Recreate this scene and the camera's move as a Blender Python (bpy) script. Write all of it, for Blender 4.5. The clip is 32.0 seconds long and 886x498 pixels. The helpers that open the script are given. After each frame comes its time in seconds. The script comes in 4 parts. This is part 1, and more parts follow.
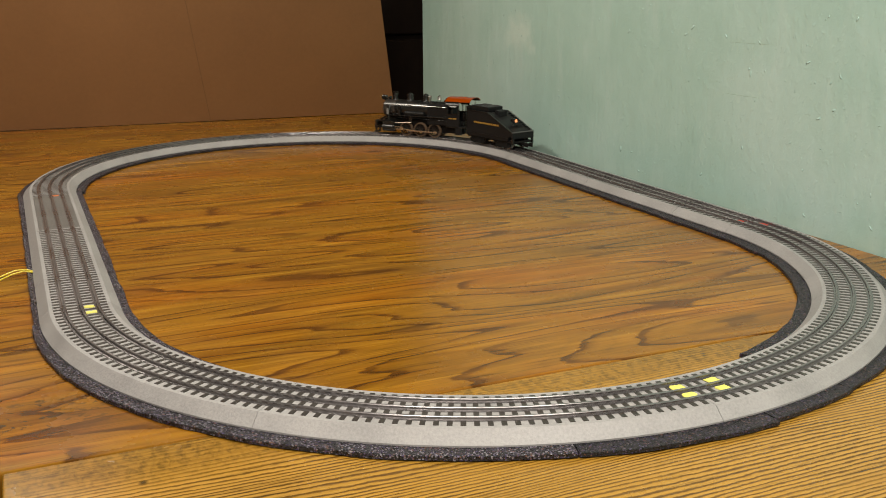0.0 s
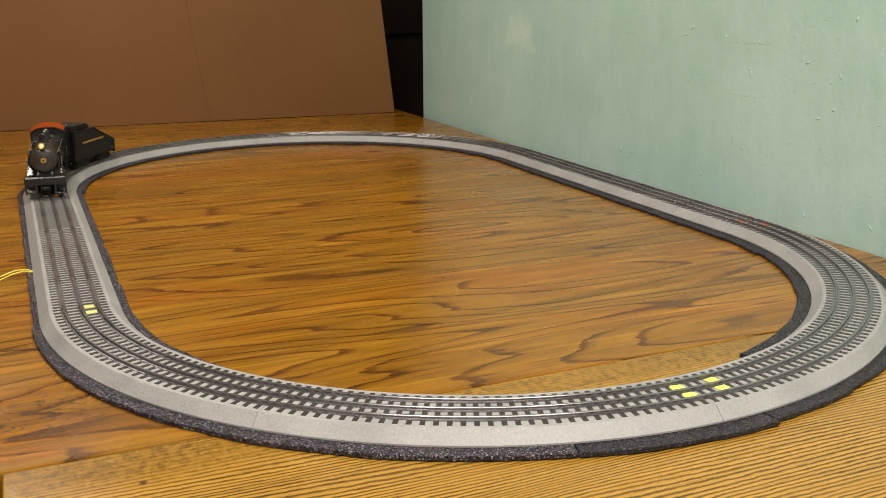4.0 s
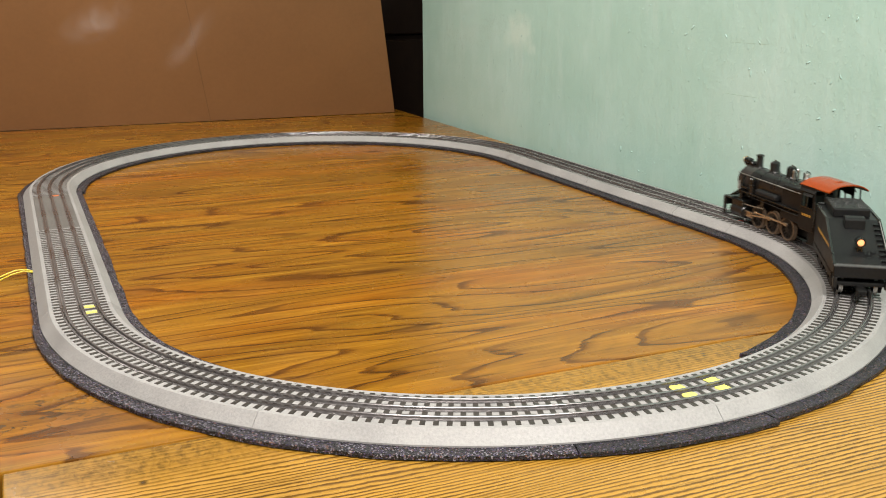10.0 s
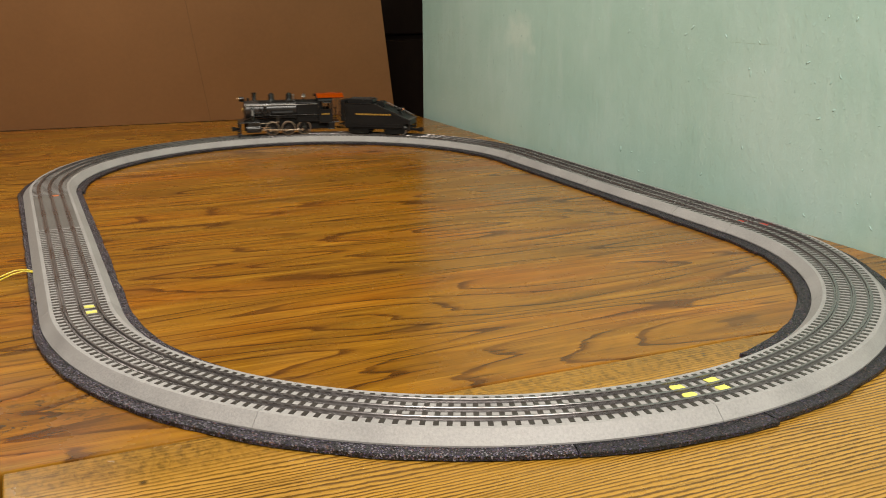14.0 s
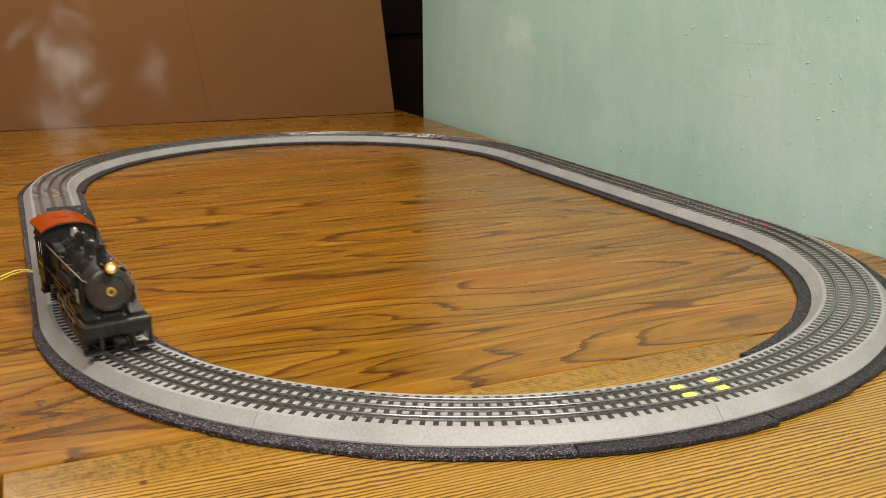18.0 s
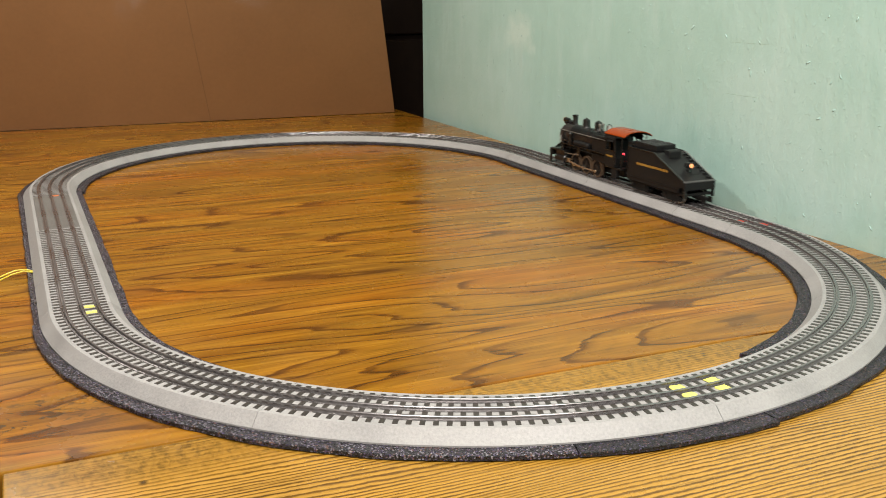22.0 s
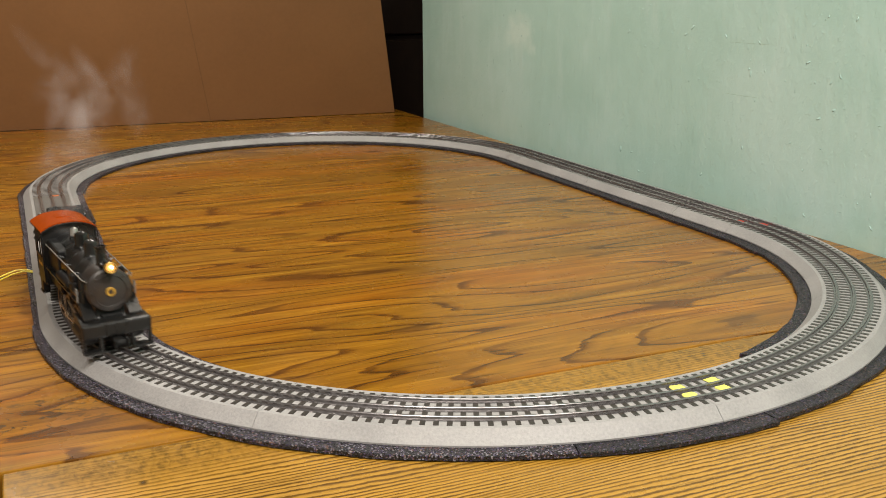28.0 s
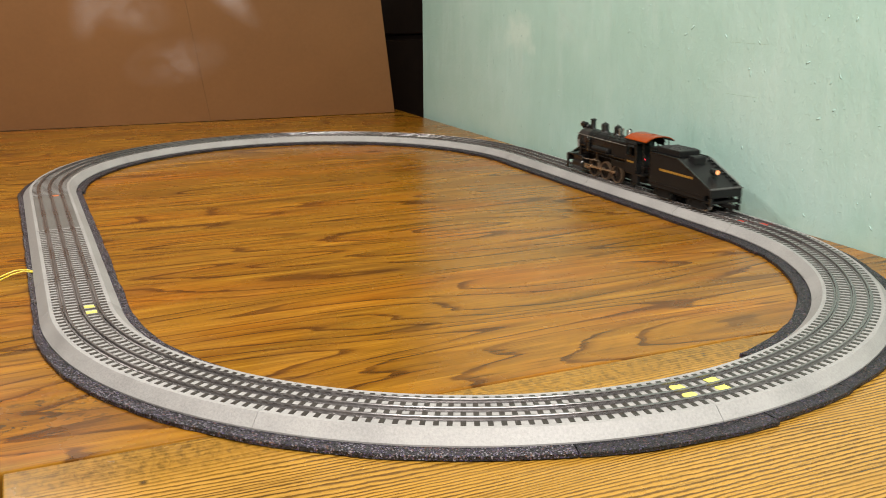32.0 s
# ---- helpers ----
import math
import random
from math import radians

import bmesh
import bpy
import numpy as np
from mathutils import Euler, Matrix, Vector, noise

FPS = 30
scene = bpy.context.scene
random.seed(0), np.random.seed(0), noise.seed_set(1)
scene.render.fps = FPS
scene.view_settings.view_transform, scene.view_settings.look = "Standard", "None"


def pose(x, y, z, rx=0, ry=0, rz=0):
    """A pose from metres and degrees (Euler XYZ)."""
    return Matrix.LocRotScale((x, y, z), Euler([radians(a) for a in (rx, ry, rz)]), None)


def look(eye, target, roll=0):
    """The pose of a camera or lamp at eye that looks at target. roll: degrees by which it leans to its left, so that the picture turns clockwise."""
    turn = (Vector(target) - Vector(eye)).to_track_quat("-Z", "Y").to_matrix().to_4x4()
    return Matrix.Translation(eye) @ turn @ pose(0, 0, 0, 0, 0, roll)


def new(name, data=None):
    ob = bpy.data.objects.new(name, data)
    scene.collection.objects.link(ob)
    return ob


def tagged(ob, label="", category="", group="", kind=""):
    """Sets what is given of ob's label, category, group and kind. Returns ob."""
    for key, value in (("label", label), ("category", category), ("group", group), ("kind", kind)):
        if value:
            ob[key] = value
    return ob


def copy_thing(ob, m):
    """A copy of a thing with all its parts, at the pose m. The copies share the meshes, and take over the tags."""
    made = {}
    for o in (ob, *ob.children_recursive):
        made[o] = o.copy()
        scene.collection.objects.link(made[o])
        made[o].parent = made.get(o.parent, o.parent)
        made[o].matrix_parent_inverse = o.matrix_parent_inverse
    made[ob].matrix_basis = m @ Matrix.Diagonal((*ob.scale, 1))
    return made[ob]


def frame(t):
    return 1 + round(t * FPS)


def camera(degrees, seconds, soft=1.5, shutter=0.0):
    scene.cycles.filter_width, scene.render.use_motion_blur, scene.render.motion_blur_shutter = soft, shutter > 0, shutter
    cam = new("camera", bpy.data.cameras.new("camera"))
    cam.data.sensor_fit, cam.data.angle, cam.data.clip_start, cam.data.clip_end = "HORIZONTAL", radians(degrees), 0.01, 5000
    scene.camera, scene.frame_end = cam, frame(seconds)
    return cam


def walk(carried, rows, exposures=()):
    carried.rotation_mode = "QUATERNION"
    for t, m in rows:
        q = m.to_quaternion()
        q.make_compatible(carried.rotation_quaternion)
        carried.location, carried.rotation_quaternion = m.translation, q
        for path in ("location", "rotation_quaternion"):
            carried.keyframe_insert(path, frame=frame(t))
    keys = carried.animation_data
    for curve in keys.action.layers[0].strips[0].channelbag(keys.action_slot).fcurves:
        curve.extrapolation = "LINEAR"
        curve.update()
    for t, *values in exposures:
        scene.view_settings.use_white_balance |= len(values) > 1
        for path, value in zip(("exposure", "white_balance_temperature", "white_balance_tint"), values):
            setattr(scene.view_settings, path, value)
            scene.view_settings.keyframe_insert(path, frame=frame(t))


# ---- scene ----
# One plan in metres: the table top is z = 0, the oval's straights run along y, the painted wall stands at its right.
RAD = 0.4572          # curve radius at the middle rail
RUN = 0.6756          # length of each straight side
RAIL = 0.0195         # rail heads above the table
LAP = 2 * math.pi * RAD + 2 * RUN

cam = camera(49.0, 32.0, soft=0.95, shutter=0.42)
EYE = Vector((-0.5026, -1.0722, 0.3493))
YAW, DIP = 0.41685, 0.26481
AIM = EYE + Vector((math.sin(YAW) * math.cos(DIP), math.cos(YAW) * math.cos(DIP), -math.sin(DIP)))
# the camera opens up and cools its white a little whenever the black train comes near
STOPS = [
    (0, -0.19), (1, -0.20), (2, -0.11), (3, -0.04), (5, -0.07), (6, -0.05), (7, 0.10), (8, 0.32), (9, 0.37), (10, 0.28), (11, 0.20), (12, 0.13), (13, -0.07), (14, -0.12),
    (15.5, -0.07), (17, -0.01), (18, -0.03), (19, 0.21), (20, 0.39), (21, 0.29), (22, 0.23), (23, 0.04), (24, -0.07), (25, -0.04), (26.5, -0.03), (28, -0.02), (29, 0.21),
    (30, 0.41), (31, 0.32), (32, 0.25)]
scene.cycles.transparent_max_bounces = 24
walk(cam, [(0, look(EYE, AIM, -0.258)), (32, look(EYE, AIM, -0.258))], exposures=[(t, e, 6520 - 800 * e, 11.0) for t, e in STOPS])

# ---- light: three lamps and an added fill in a closed room ----
world = bpy.data.worlds.new("room_air")
scene.world = world
world.use_nodes = True
world.node_tree.nodes["Background"].inputs[0].default_value = (1.0, 0.9, 0.75, 1)
world.node_tree.nodes["Background"].inputs[1].default_value = 0.02


def lamp(name, eye, target, power, size, colour):
    data = bpy.data.lights.new(name, "AREA")
    data.shape, data.size, data.energy, data.color = "DISK", size, power, colour
    ob = new(name, data)
    ob.matrix_world = look(eye, target)
    return ob


lamp("hanging_bulb", (-0.60, 1.06, 1.22), (-0.15, 0.55, 0), 10.0, 0.09, (1.0, 0.93, 0.80))
lamp("desk_light", (-0.03, -1.12, 1.30), (-0.60, -0.75, 0), 25.5, 0.30, (1.0, 0.945, 0.85))
lamp("pendant_lamp", (-0.05, 0.62, 1.36), (-0.45, 0.05, 0), 7.5, 0.10, (1.0, 0.92, 0.80))
# added soft fill, no fixture of the room: lifts the near left
lamp("near_left_fill", (-0.90, -1.40, 1.35), (-0.72, -0.55, 0), 21.0, 0.50, (1.0, 0.94, 0.84))


# ---- materials ----
class Nodes:
    """A node material under construction."""

    def __init__(self, name):
        self.mat = bpy.data.materials.new(name)
        self.mat.use_nodes = True
        self.tree = self.mat.node_tree
        self.bsdf = self.tree.nodes["Principled BSDF"]

    def add(self, kind, values=None, **props):
        node = self.tree.nodes.new("ShaderNode" + kind)
        for key, value in props.items():
            if key == "operation":
                node.operation = value
            elif key == "data_type":
                node.data_type = value
            elif key == "blend_type":
                node.blend_type = value
            elif key == "feature":
                node.feature = value
            elif key == "distribution":
                node.distribution = value
        for key, value in (values or {}).items():
            if isinstance(value, bpy.types.NodeSocket):
                self.tree.links.new(value, node.inputs[key])
            else:
                node.inputs[key].default_value = value
        return node

    def place(self):
        return self.add("NewGeometry").outputs["Position"]

    def local(self):
        return self.add("TexCoord").outputs["Object"]

    def scaled(self, vector, x, y, z):
        return self.add("VectorMath", {0: vector, 1: (x, y, z)}, operation="MULTIPLY").outputs[0]

    def noise(self, vector, scale, detail=3.0, rough=0.55, distort=0.0):
        return self.add("TexNoise", {"Vector": vector, "Scale": scale, "Detail": detail, "Roughness": rough, "Distortion": distort}).outputs[0]

    def math(self, op, a, b=0.0):
        return self.add("Math", {0: a, 1: b}, operation=op).outputs[0]

    def ramp(self, value, stops):
        node = self.add("ValToRGB", {0: value})
        el = node.color_ramp.elements
        while len(el) < len(stops):
            el.new(0.5)
        for e, (at, colour) in zip(el, stops):
            e.position, e.color = at, (*colour, 1) if len(colour) == 3 else colour
        return node.outputs[0]

    def mix(self, factor, a, b, blend="MIX"):
        node = self.add("Mix", data_type="RGBA", blend_type=blend)
        for i, value in ((0, factor), (6, a), (7, b)):
            if isinstance(value, bpy.types.NodeSocket):
                self.tree.links.new(value, node.inputs[i])
            else:
                node.inputs[i].default_value = value if i == 0 else (*value, 1)
        return node.outputs[2]

    def bump(self, height, strength, distance):
        return self.add("Bump", {"Height": height, "Strength": strength, "Distance": distance}).outputs[0]

    def set(self, **values):
        names = dict(colour="Base Color", rough="Roughness", metal="Metallic", normal="Normal", coat="Coat Weight",
                     coat_rough="Coat Roughness", ior="IOR", glow="Emission Color", power="Emission Strength", spec="Specular IOR Level",
                     alpha="Alpha", sheen="Sheen Weight")
        for key, value in values.items():
            sock = self.bsdf.inputs[names[key]]
            if isinstance(value, bpy.types.NodeSocket):
                self.tree.links.new(value, sock)
            else:
                sock.default_value = (*value, 1) if isinstance(value, tuple) else value
        return self.mat


def grey(v):
    return (v, v, v)


def oak(name, straight):
    """Varnished golden oak, its grain along x: cathedral figure, or straight grain."""
    n = Nodes(name)
    p = n.place()
    fine = n.noise(n.scaled(p, 9, 420, 1), 1.0, 3, 0.6)
    pores = n.ramp(fine, [(0.33, grey(0.62)), (0.45, grey(1.0)), (1.0, grey(1.06))])
    tone = n.noise(n.scaled(p, 0.9, 6.5, 1), 1.3, 4, 0.55)
    teeth = n.noise(n.scaled(p, 60, 170, 1), 1.0, 3, 0.7)
    feather = n.noise(n.scaled(p, 16, 120, 1), 1.0, 4, 0.65)
    if straight:
        wander = n.noise(n.scaled(p, 1.0, 7, 1), 1.0, 2, 0.5)
        y = n.add("SeparateXYZ", {0: p}).outputs[1]
        rank = n.math("ADD", n.math("MULTIPLY", y, 205.0), n.math("ADD", n.math("MULTIPLY", wander, 17.0), n.math("MULTIPLY", teeth, 0.8)))
        rows = n.math("FRACT", rank)
        figure = n.ramp(rows, [(0.0, (0.105, 0.047, 0.006)), (0.20, (0.130, 0.060, 0.008)), (0.36, (0.44, 0.236, 0.036)), (0.76, (0.41, 0.215, 0.030)), (1.0, (0.12, 0.055, 0.007))])
        soft = n.ramp(n.noise(n.scaled(p, 3.0, 22, 1), 1.0, 4, 0.65), [(0.50, grey(0.0)), (0.74, grey(0.65))])
        figure = n.mix(soft, figure, (0.30, 0.150, 0.017))
        # ray flecks along the joint
        near = n.ramp(n.math("MULTIPLY", n.math("ADD", y, 0.43), 11.0), [(0.25, grey(0)), (0.6, grey(0.75))])
        flecks = n.ramp(n.noise(n.scaled(p, 150, 110, 1), 1.0, 3, 0.6, 0.5), [(0.36, grey(0.50)), (0.56, grey(1.08))])
        figure = n.mix(near, figure, n.mix(1.0, (0.30, 0.150, 0.018), flecks, "MULTIPLY"))
        # one small dark knot
        gap = n.add("VectorMath", {0: p, 1: (-0.4438, -0.3969, 0.0)}, operation="SUBTRACT").outputs[0]
        knot = n.ramp(n.math("ADD", n.add("VectorMath", {0: n.scaled(gap, 170, 150, 0)}, operation="LENGTH").outputs["Value"], n.math("MULTIPLY", teeth, 0.5)), [(0.45, grey(0.22)), (0.95, grey(1.0))])
        figure = n.mix(1.0, figure, knot, "MULTIPLY")
    else:
        bent = n.add("VectorMath", {0: p, 1: n.add("CombineXYZ", {0: n.math("MULTIPLY", n.noise(n.scaled(p, 3.5, 24, 1), 1.0, 3, 0.6), 0.11), 1: n.math("MULTIPLY", n.noise(n.scaled(p, 5, 20, 1), 1.0, 2, 0.5), 0.005), 2: 0.0}).outputs[0]}, operation="ADD").outputs[0]
        field = n.noise(n.scaled(bent, 0.85, 6.6, 1), 1.0, 1.5, 0.42, 0.12)
        ragged = n.math("ADD", n.math("MULTIPLY", feather, 0.15), n.math("MULTIPLY", teeth, 0.09))
        rings = n.math("FRACT", n.math("ADD", n.math("MULTIPLY", field, 21.0), ragged))
        lines = n.ramp(rings, [(0.0, (0.40, 0.33, 0.32)), (0.09, (0.48, 0.41, 0.39)), (0.135, (0.82, 0.77, 0.72)), (0.30, grey(1.0)), (0.97, grey(1.06)), (1.0, (0.44, 0.37, 0.36))])
        thin = n.math("FRACT", n.math("ADD", n.math("MULTIPLY", field, 51.0), n.math("MULTIPLY", ragged, 2.2)))
        hair = n.ramp(thin, [(0.0, grey(0.90)), (0.2, grey(0.98)), (0.5, grey(1.02)), (0.9, grey(1.0)), (1.0, grey(0.91))])
        calm = n.ramp(n.noise(n.scaled(p, 1.6, 13.0, 1), 1.0, 3, 0.6), [(0.52, grey(0.0)), (0.72, grey(0.75))])
        plain = n.ramp(n.noise(n.scaled(p, 2.2, 80, 1), 1.0, 5, 0.68), [(0.28, (0.178, 0.071, 0.0055)), (0.43, (0.265, 0.111, 0.0075)), (0.57, (0.321, 0.141, 0.0092)), (0.74, (0.43, 0.216, 0.022))])
        figure = n.mix(1.0, plain, n.mix(calm, lines, grey(0.97)), "MULTIPLY")
        figure = n.mix(1.0, figure, hair, "MULTIPLY")
        streak = n.ramp(n.noise(n.scaled(p, 6, 46, 1), 1.0, 4, 0.65), [(0.32, grey(0.76)), (0.50, grey(0.99)), (0.70, grey(1.22))])
        figure = n.mix(1.0, figure, streak, "MULTIPLY")
        # dark flat-sawn pools, ragged at their ends
        pools = n.ramp(n.math("ADD", n.noise(n.scaled(bent, 5.5, 34, 1), 1.0, 2, 0.5, 0.3), n.math("MULTIPLY", n.math("SUBTRACT", teeth, 0.5), 0.09)), [(0.655, grey(1.0)), (0.70, (0.50, 0.47, 0.48))])
        figure = n.mix(1.0, figure, pools, "MULTIPLY")
        # red-brown drifts of the old stain
        rust = n.ramp(n.noise(n.scaled(p, 2.2, 8.5, 1), 1.0, 4, 0.62), [(0.46, grey(0.0)), (0.66, grey(0.80))])
        figure = n.mix(rust, figure, n.mix(1.0, figure, (0.98, 0.72, 0.50), "MULTIPLY"))
        # nicks in the varnish by the corner of the leaf
        gap = n.add("VectorMath", {0: p, 1: (-0.510, -0.245, 0.0)}, operation="SUBTRACT").outputs[0]
        worn = n.ramp(n.add("VectorMath", {0: n.scaled(gap, 9, 16, 0)}, operation="LENGTH").outputs["Value"], [(0.45, grey(1.0)), (0.95, grey(0.0))])
        nick = n.ramp(n.noise(n.scaled(p, 70, 130, 1), 1.0, 2, 0.5, 1.2), [(0.57, grey(0.0)), (0.61, grey(0.75))])
        figure = n.mix(n.math("MULTIPLY", worn, nick), figure, (0.07, 0.035, 0.012))
    shade = n.ramp(tone, [(0.3, grey(0.72)), (0.5, grey(0.96)), (0.7, grey(1.16))])
    colour = n.mix(1.0, n.mix(1.0, figure, pores, "MULTIPLY"), shade, "MULTIPLY")
    smear = n.noise(p, 9, 5, 0.6)
    rough = n.ramp(smear, [(0.3, grey(0.21)), (0.7, grey(0.33))])
    relief = n.bump(n.math("ADD", fine, n.math("MULTIPLY", tone, 2.0)), 0.10, 0.0012)
    return n.set(colour=colour, rough=rough, normal=relief, ior=1.5, spec=0.42)


def plaster():
    """Mint green wall paint over rough plaster, streaked and scuffed."""
    n = Nodes("mint_plaster")
    p = n.place()
    big = n.noise(p, 3.2, 4, 0.6)
    streak = n.noise(n.scaled(p, 1, 24, 5), 1.0, 4, 0.6)
    tint = n.ramp(big, [(0.32, (0.380, 0.588, 0.528)), (0.50, (0.433, 0.640, 0.585)), (0.68, (0.496, 0.690, 0.648))])
    chalk = n.ramp(streak, [(0.52, grey(0)), (0.78, grey(0.38))])
    colour = n.mix(chalk, tint, (0.58, 0.74, 0.71))
    # the one patch that was rubbed pale
    off = n.add("VectorMath", {0: p, 1: (0.545, 0.872, 0.248)}, operation="SUBTRACT").outputs[0]
    off = n.add("VectorMath", {0: off, 1: (0.0, 7.0, 12.5)}, operation="MULTIPLY").outputs[0]
    side = n.add("SeparateXYZ", {0: n.add("VectorMath", {0: off}, operation="ABSOLUTE").outputs[0]})
    far = n.math("MAXIMUM", side.outputs[1], side.outputs[2])
    edge = n.math("ADD", far, n.math("MULTIPLY", n.noise(p, 26, 4, 0.6), 0.9))
    patch = n.ramp(edge, [(0.62, grey(0.85)), (0.98, grey(0.0))])
    colour = n.mix(patch, colour, (0.58, 0.74, 0.68))
    fleck = n.ramp(n.noise(n.scaled(p, 1, 1.3, 0.8), 120, 2, 0.5), [(0.62, grey(0)), (0.70, grey(1))])
    lumps = n.math("ADD", n.math("MULTIPLY", n.noise(p, 60, 5, 0.62), 0.8), n.math("MULTIPLY", fleck, 0.20))
    wave = n.noise(n.scaled(p, 1, 1, 0.30), 17, 4, 0.55)
    comb = n.noise(n.scaled(p, 1, 120, 9), 1.0, 2, 0.5)
    height = n.math("ADD", n.math("ADD", n.math("MULTIPLY", lumps, 0.62), n.math("MULTIPLY", wave, 1.5)), n.math("MULTIPLY", comb, 0.14))
    return n.set(colour=colour, rough=0.36, normal=n.bump(height, 0.40, 0.0045))


def hardboard():
    n = Nodes("brown_hardboard")
    p = n.place()
    cloud = n.noise(p, 2.6, 4, 0.6)
    fleck = n.noise(p, 110, 3, 0.6)
    colour = n.mix(0.35, n.ramp(cloud, [(0.3, (0.188, 0.083, 0.028)), (0.7, (0.243, 0.110, 0.038))]),
                   n.ramp(fleck, [(0.3, (0.200, 0.090, 0.030)), (0.7, (0.240, 0.111, 0.038))]))
    return n.set(colour=colour, rough=0.48, normal=n.bump(fleck, 0.08, 0.001))


def grained(name, low, high, scale, rough, strength, distance=0.0006, metal=0.0, local=True, spec=0.5):
    """A plain surface with fine grain and a slow drift of tone."""
    n = Nodes(name)
    p = n.local() if local else n.place()
    fine = n.noise(p, scale, 3, 0.6)
    slow = n.noise(p, scale * 0.06, 3, 0.5)
    both = n.math("ADD", n.math("MULTIPLY", fine, 0.55), n.math("MULTIPLY", slow, 0.45))
    colour = n.ramp(both, [(0.36, low), (0.64, high)])
    r = n.ramp(slow, [(0.3, grey(max(0.02, rough - 0.07))), (0.7, grey(min(1.0, rough + 0.07)))])
    return n.set(colour=colour, rough=r, metal=metal, spec=spec, normal=n.bump(fine, strength, distance))


def rubber_crumb(name, shift):
    """Black crumb rubber with pale, violet and rust chips, more of them the larger the shift."""
    n = Nodes(name)
    p = n.place()
    cell = n.add("TexVoronoi", {"Vector": p, "Scale": 820.0})
    pick = n.add("SeparateColor", {0: cell.outputs["Color"]})
    chips = n.ramp(n.math("ADD", pick.outputs[0], shift), [(0.0, (0.004, 0.004, 0.005)), (0.62, (0.008, 0.0075, 0.010)), (0.78, (0.024, 0.020, 0.034)),
                                     (0.87, (0.060, 0.044, 0.115)), (0.92, (0.15, 0.070, 0.035)), (0.96, (0.12, 0.105, 0.17)), (1.0, (0.22, 0.205, 0.235))])
    gloss = n.ramp(pick.outputs[1], [(0.0, grey(0.70)), (0.6, grey(0.45)), (1.0, grey(0.16))])
    lump = n.math("ADD", cell.outputs["Distance"], n.math("MULTIPLY", pick.outputs[2], 0.6))
    return n.set(colour=chips, rough=gloss, normal=n.bump(lump, 0.8, 0.0012))


def glow(name, colour, power):
    n = Nodes(name)
    return n.set(colour=colour, glow=colour, power=power, rough=0.3)


OAK = oak("oak_cathedral", False)
OAK_LEAF = oak("oak_straight", True)
OAK_EDGE = grained("oak_edge", (0.05, 0.018, 0.005), (0.12, 0.045, 0.010), 60, 0.35, 0.1)
MINT = plaster()
BOARD = hardboard()
SEAM = grained("seam_shadow_brown", (0.15, 0.068, 0.024), (0.19, 0.086, 0.031), 50, 0.6, 0.1)
# paler than the wall: highlights on the lumps put into the colour
PALE = grained("highlight_pale_paint", (0.47, 0.70, 0.66), (0.56, 0.77, 0.74), 80, 0.12, 0.1, local=False)
SCRATCH = grained("scratched_paint", (0.35, 0.52, 0.43), (0.41, 0.58, 0.49), 50, 0.6, 0.1)
# near-black brown: the darkness of the gap is put into the colour
GAP_BROWN = grained("gap_dark_brown", (0.012, 0.006, 0.003), (0.022, 0.011, 0.006), 30, 0.5, 0.1, local=False)
ROOM_PAINT = grained("cream_wall_paint", (0.40, 0.34, 0.26), (0.46, 0.40, 0.31), 20, 0.7, 0.1, local=False)
CEILING_PAINT = grained("white_ceiling_paint", (0.66, 0.63, 0.57), (0.74, 0.71, 0.65), 20, 0.8, 0.1, local=False)
CARPET = grained("brown_carpet", (0.10, 0.07, 0.045), (0.17, 0.12, 0.08), 160, 0.95, 0.6, 0.004, local=False)
BALLAST = grained("grey_ballast_plastic", (0.265, 0.257, 0.256), (0.350, 0.339, 0.336), 420, 0.50, 0.5, 0.0008)
TIE = grained("dark_tie_plastic", (0.028, 0.024, 0.021), (0.056, 0.048, 0.042), 300, 0.34, 0.2)
PLATE = grained("grey_plate_plastic", (0.11, 0.105, 0.10), (0.16, 0.152, 0.145), 260, 0.45, 0.15)
STEEL = grained("rail_steel", (0.21, 0.195, 0.198), (0.31, 0.292, 0.295), 240, 0.29, 0.15, 0.0003, 0.75)
CRUMB = rubber_crumb("rubber_crumb", -0.05)
# same rubber, extra pale chips: lamp glint put into the colour
CRUMB_GLINT = rubber_crumb("glint_rubber_crumb", 0.085)
YELLOW = grained("yellow_marker_paint", (0.68, 0.64, 0.12), (0.84, 0.80, 0.22), 300, 0.5, 0.3)
ORANGE = grained("orange_marker_paint", (0.60, 0.16, 0.05), (0.72, 0.22, 0.07), 300, 0.5, 0.3)
RED_MARK = grained("red_marker_paint", (0.40, 0.03, 0.02), (0.55, 0.05, 0.03), 300, 0.5, 0.3)
WIRE = grained("yellow_wire_plastic", (0.62, 0.50, 0.02), (0.75, 0.62, 0.05), 200, 0.4, 0.1)
BLACK = grained("satin_black_plastic", (0.006, 0.006, 0.006), (0.010, 0.010, 0.010), 260, 0.29, 0.12, 0.0003, spec=0.7)
FRAME_BLACK = grained("matt_black_plastic", (0.007, 0.007, 0.007), (0.012, 0.012, 0.012), 260, 0.55, 0.15, 0.0003, spec=0.2)
GRAPHITE = grained("graphite_smokebox_paint", (0.026, 0.021, 0.019), (0.038, 0.032, 0.029), 260, 0.36, 0.12, 0.0003, spec=0.7)
TENDER_BLACK = grained("charcoal_tender_plastic", (0.009, 0.009, 0.0095), (0.015, 0.015, 0.0155), 260, 0.42, 0.12, 0.0003, spec=0.22)
ROOF_RED = grained("red_oxide_roof_paint", (0.29, 0.041, 0.0003), (0.36, 0.050, 0.0006), 200, 0.22, 0.1, 0.0003, spec=0.25)
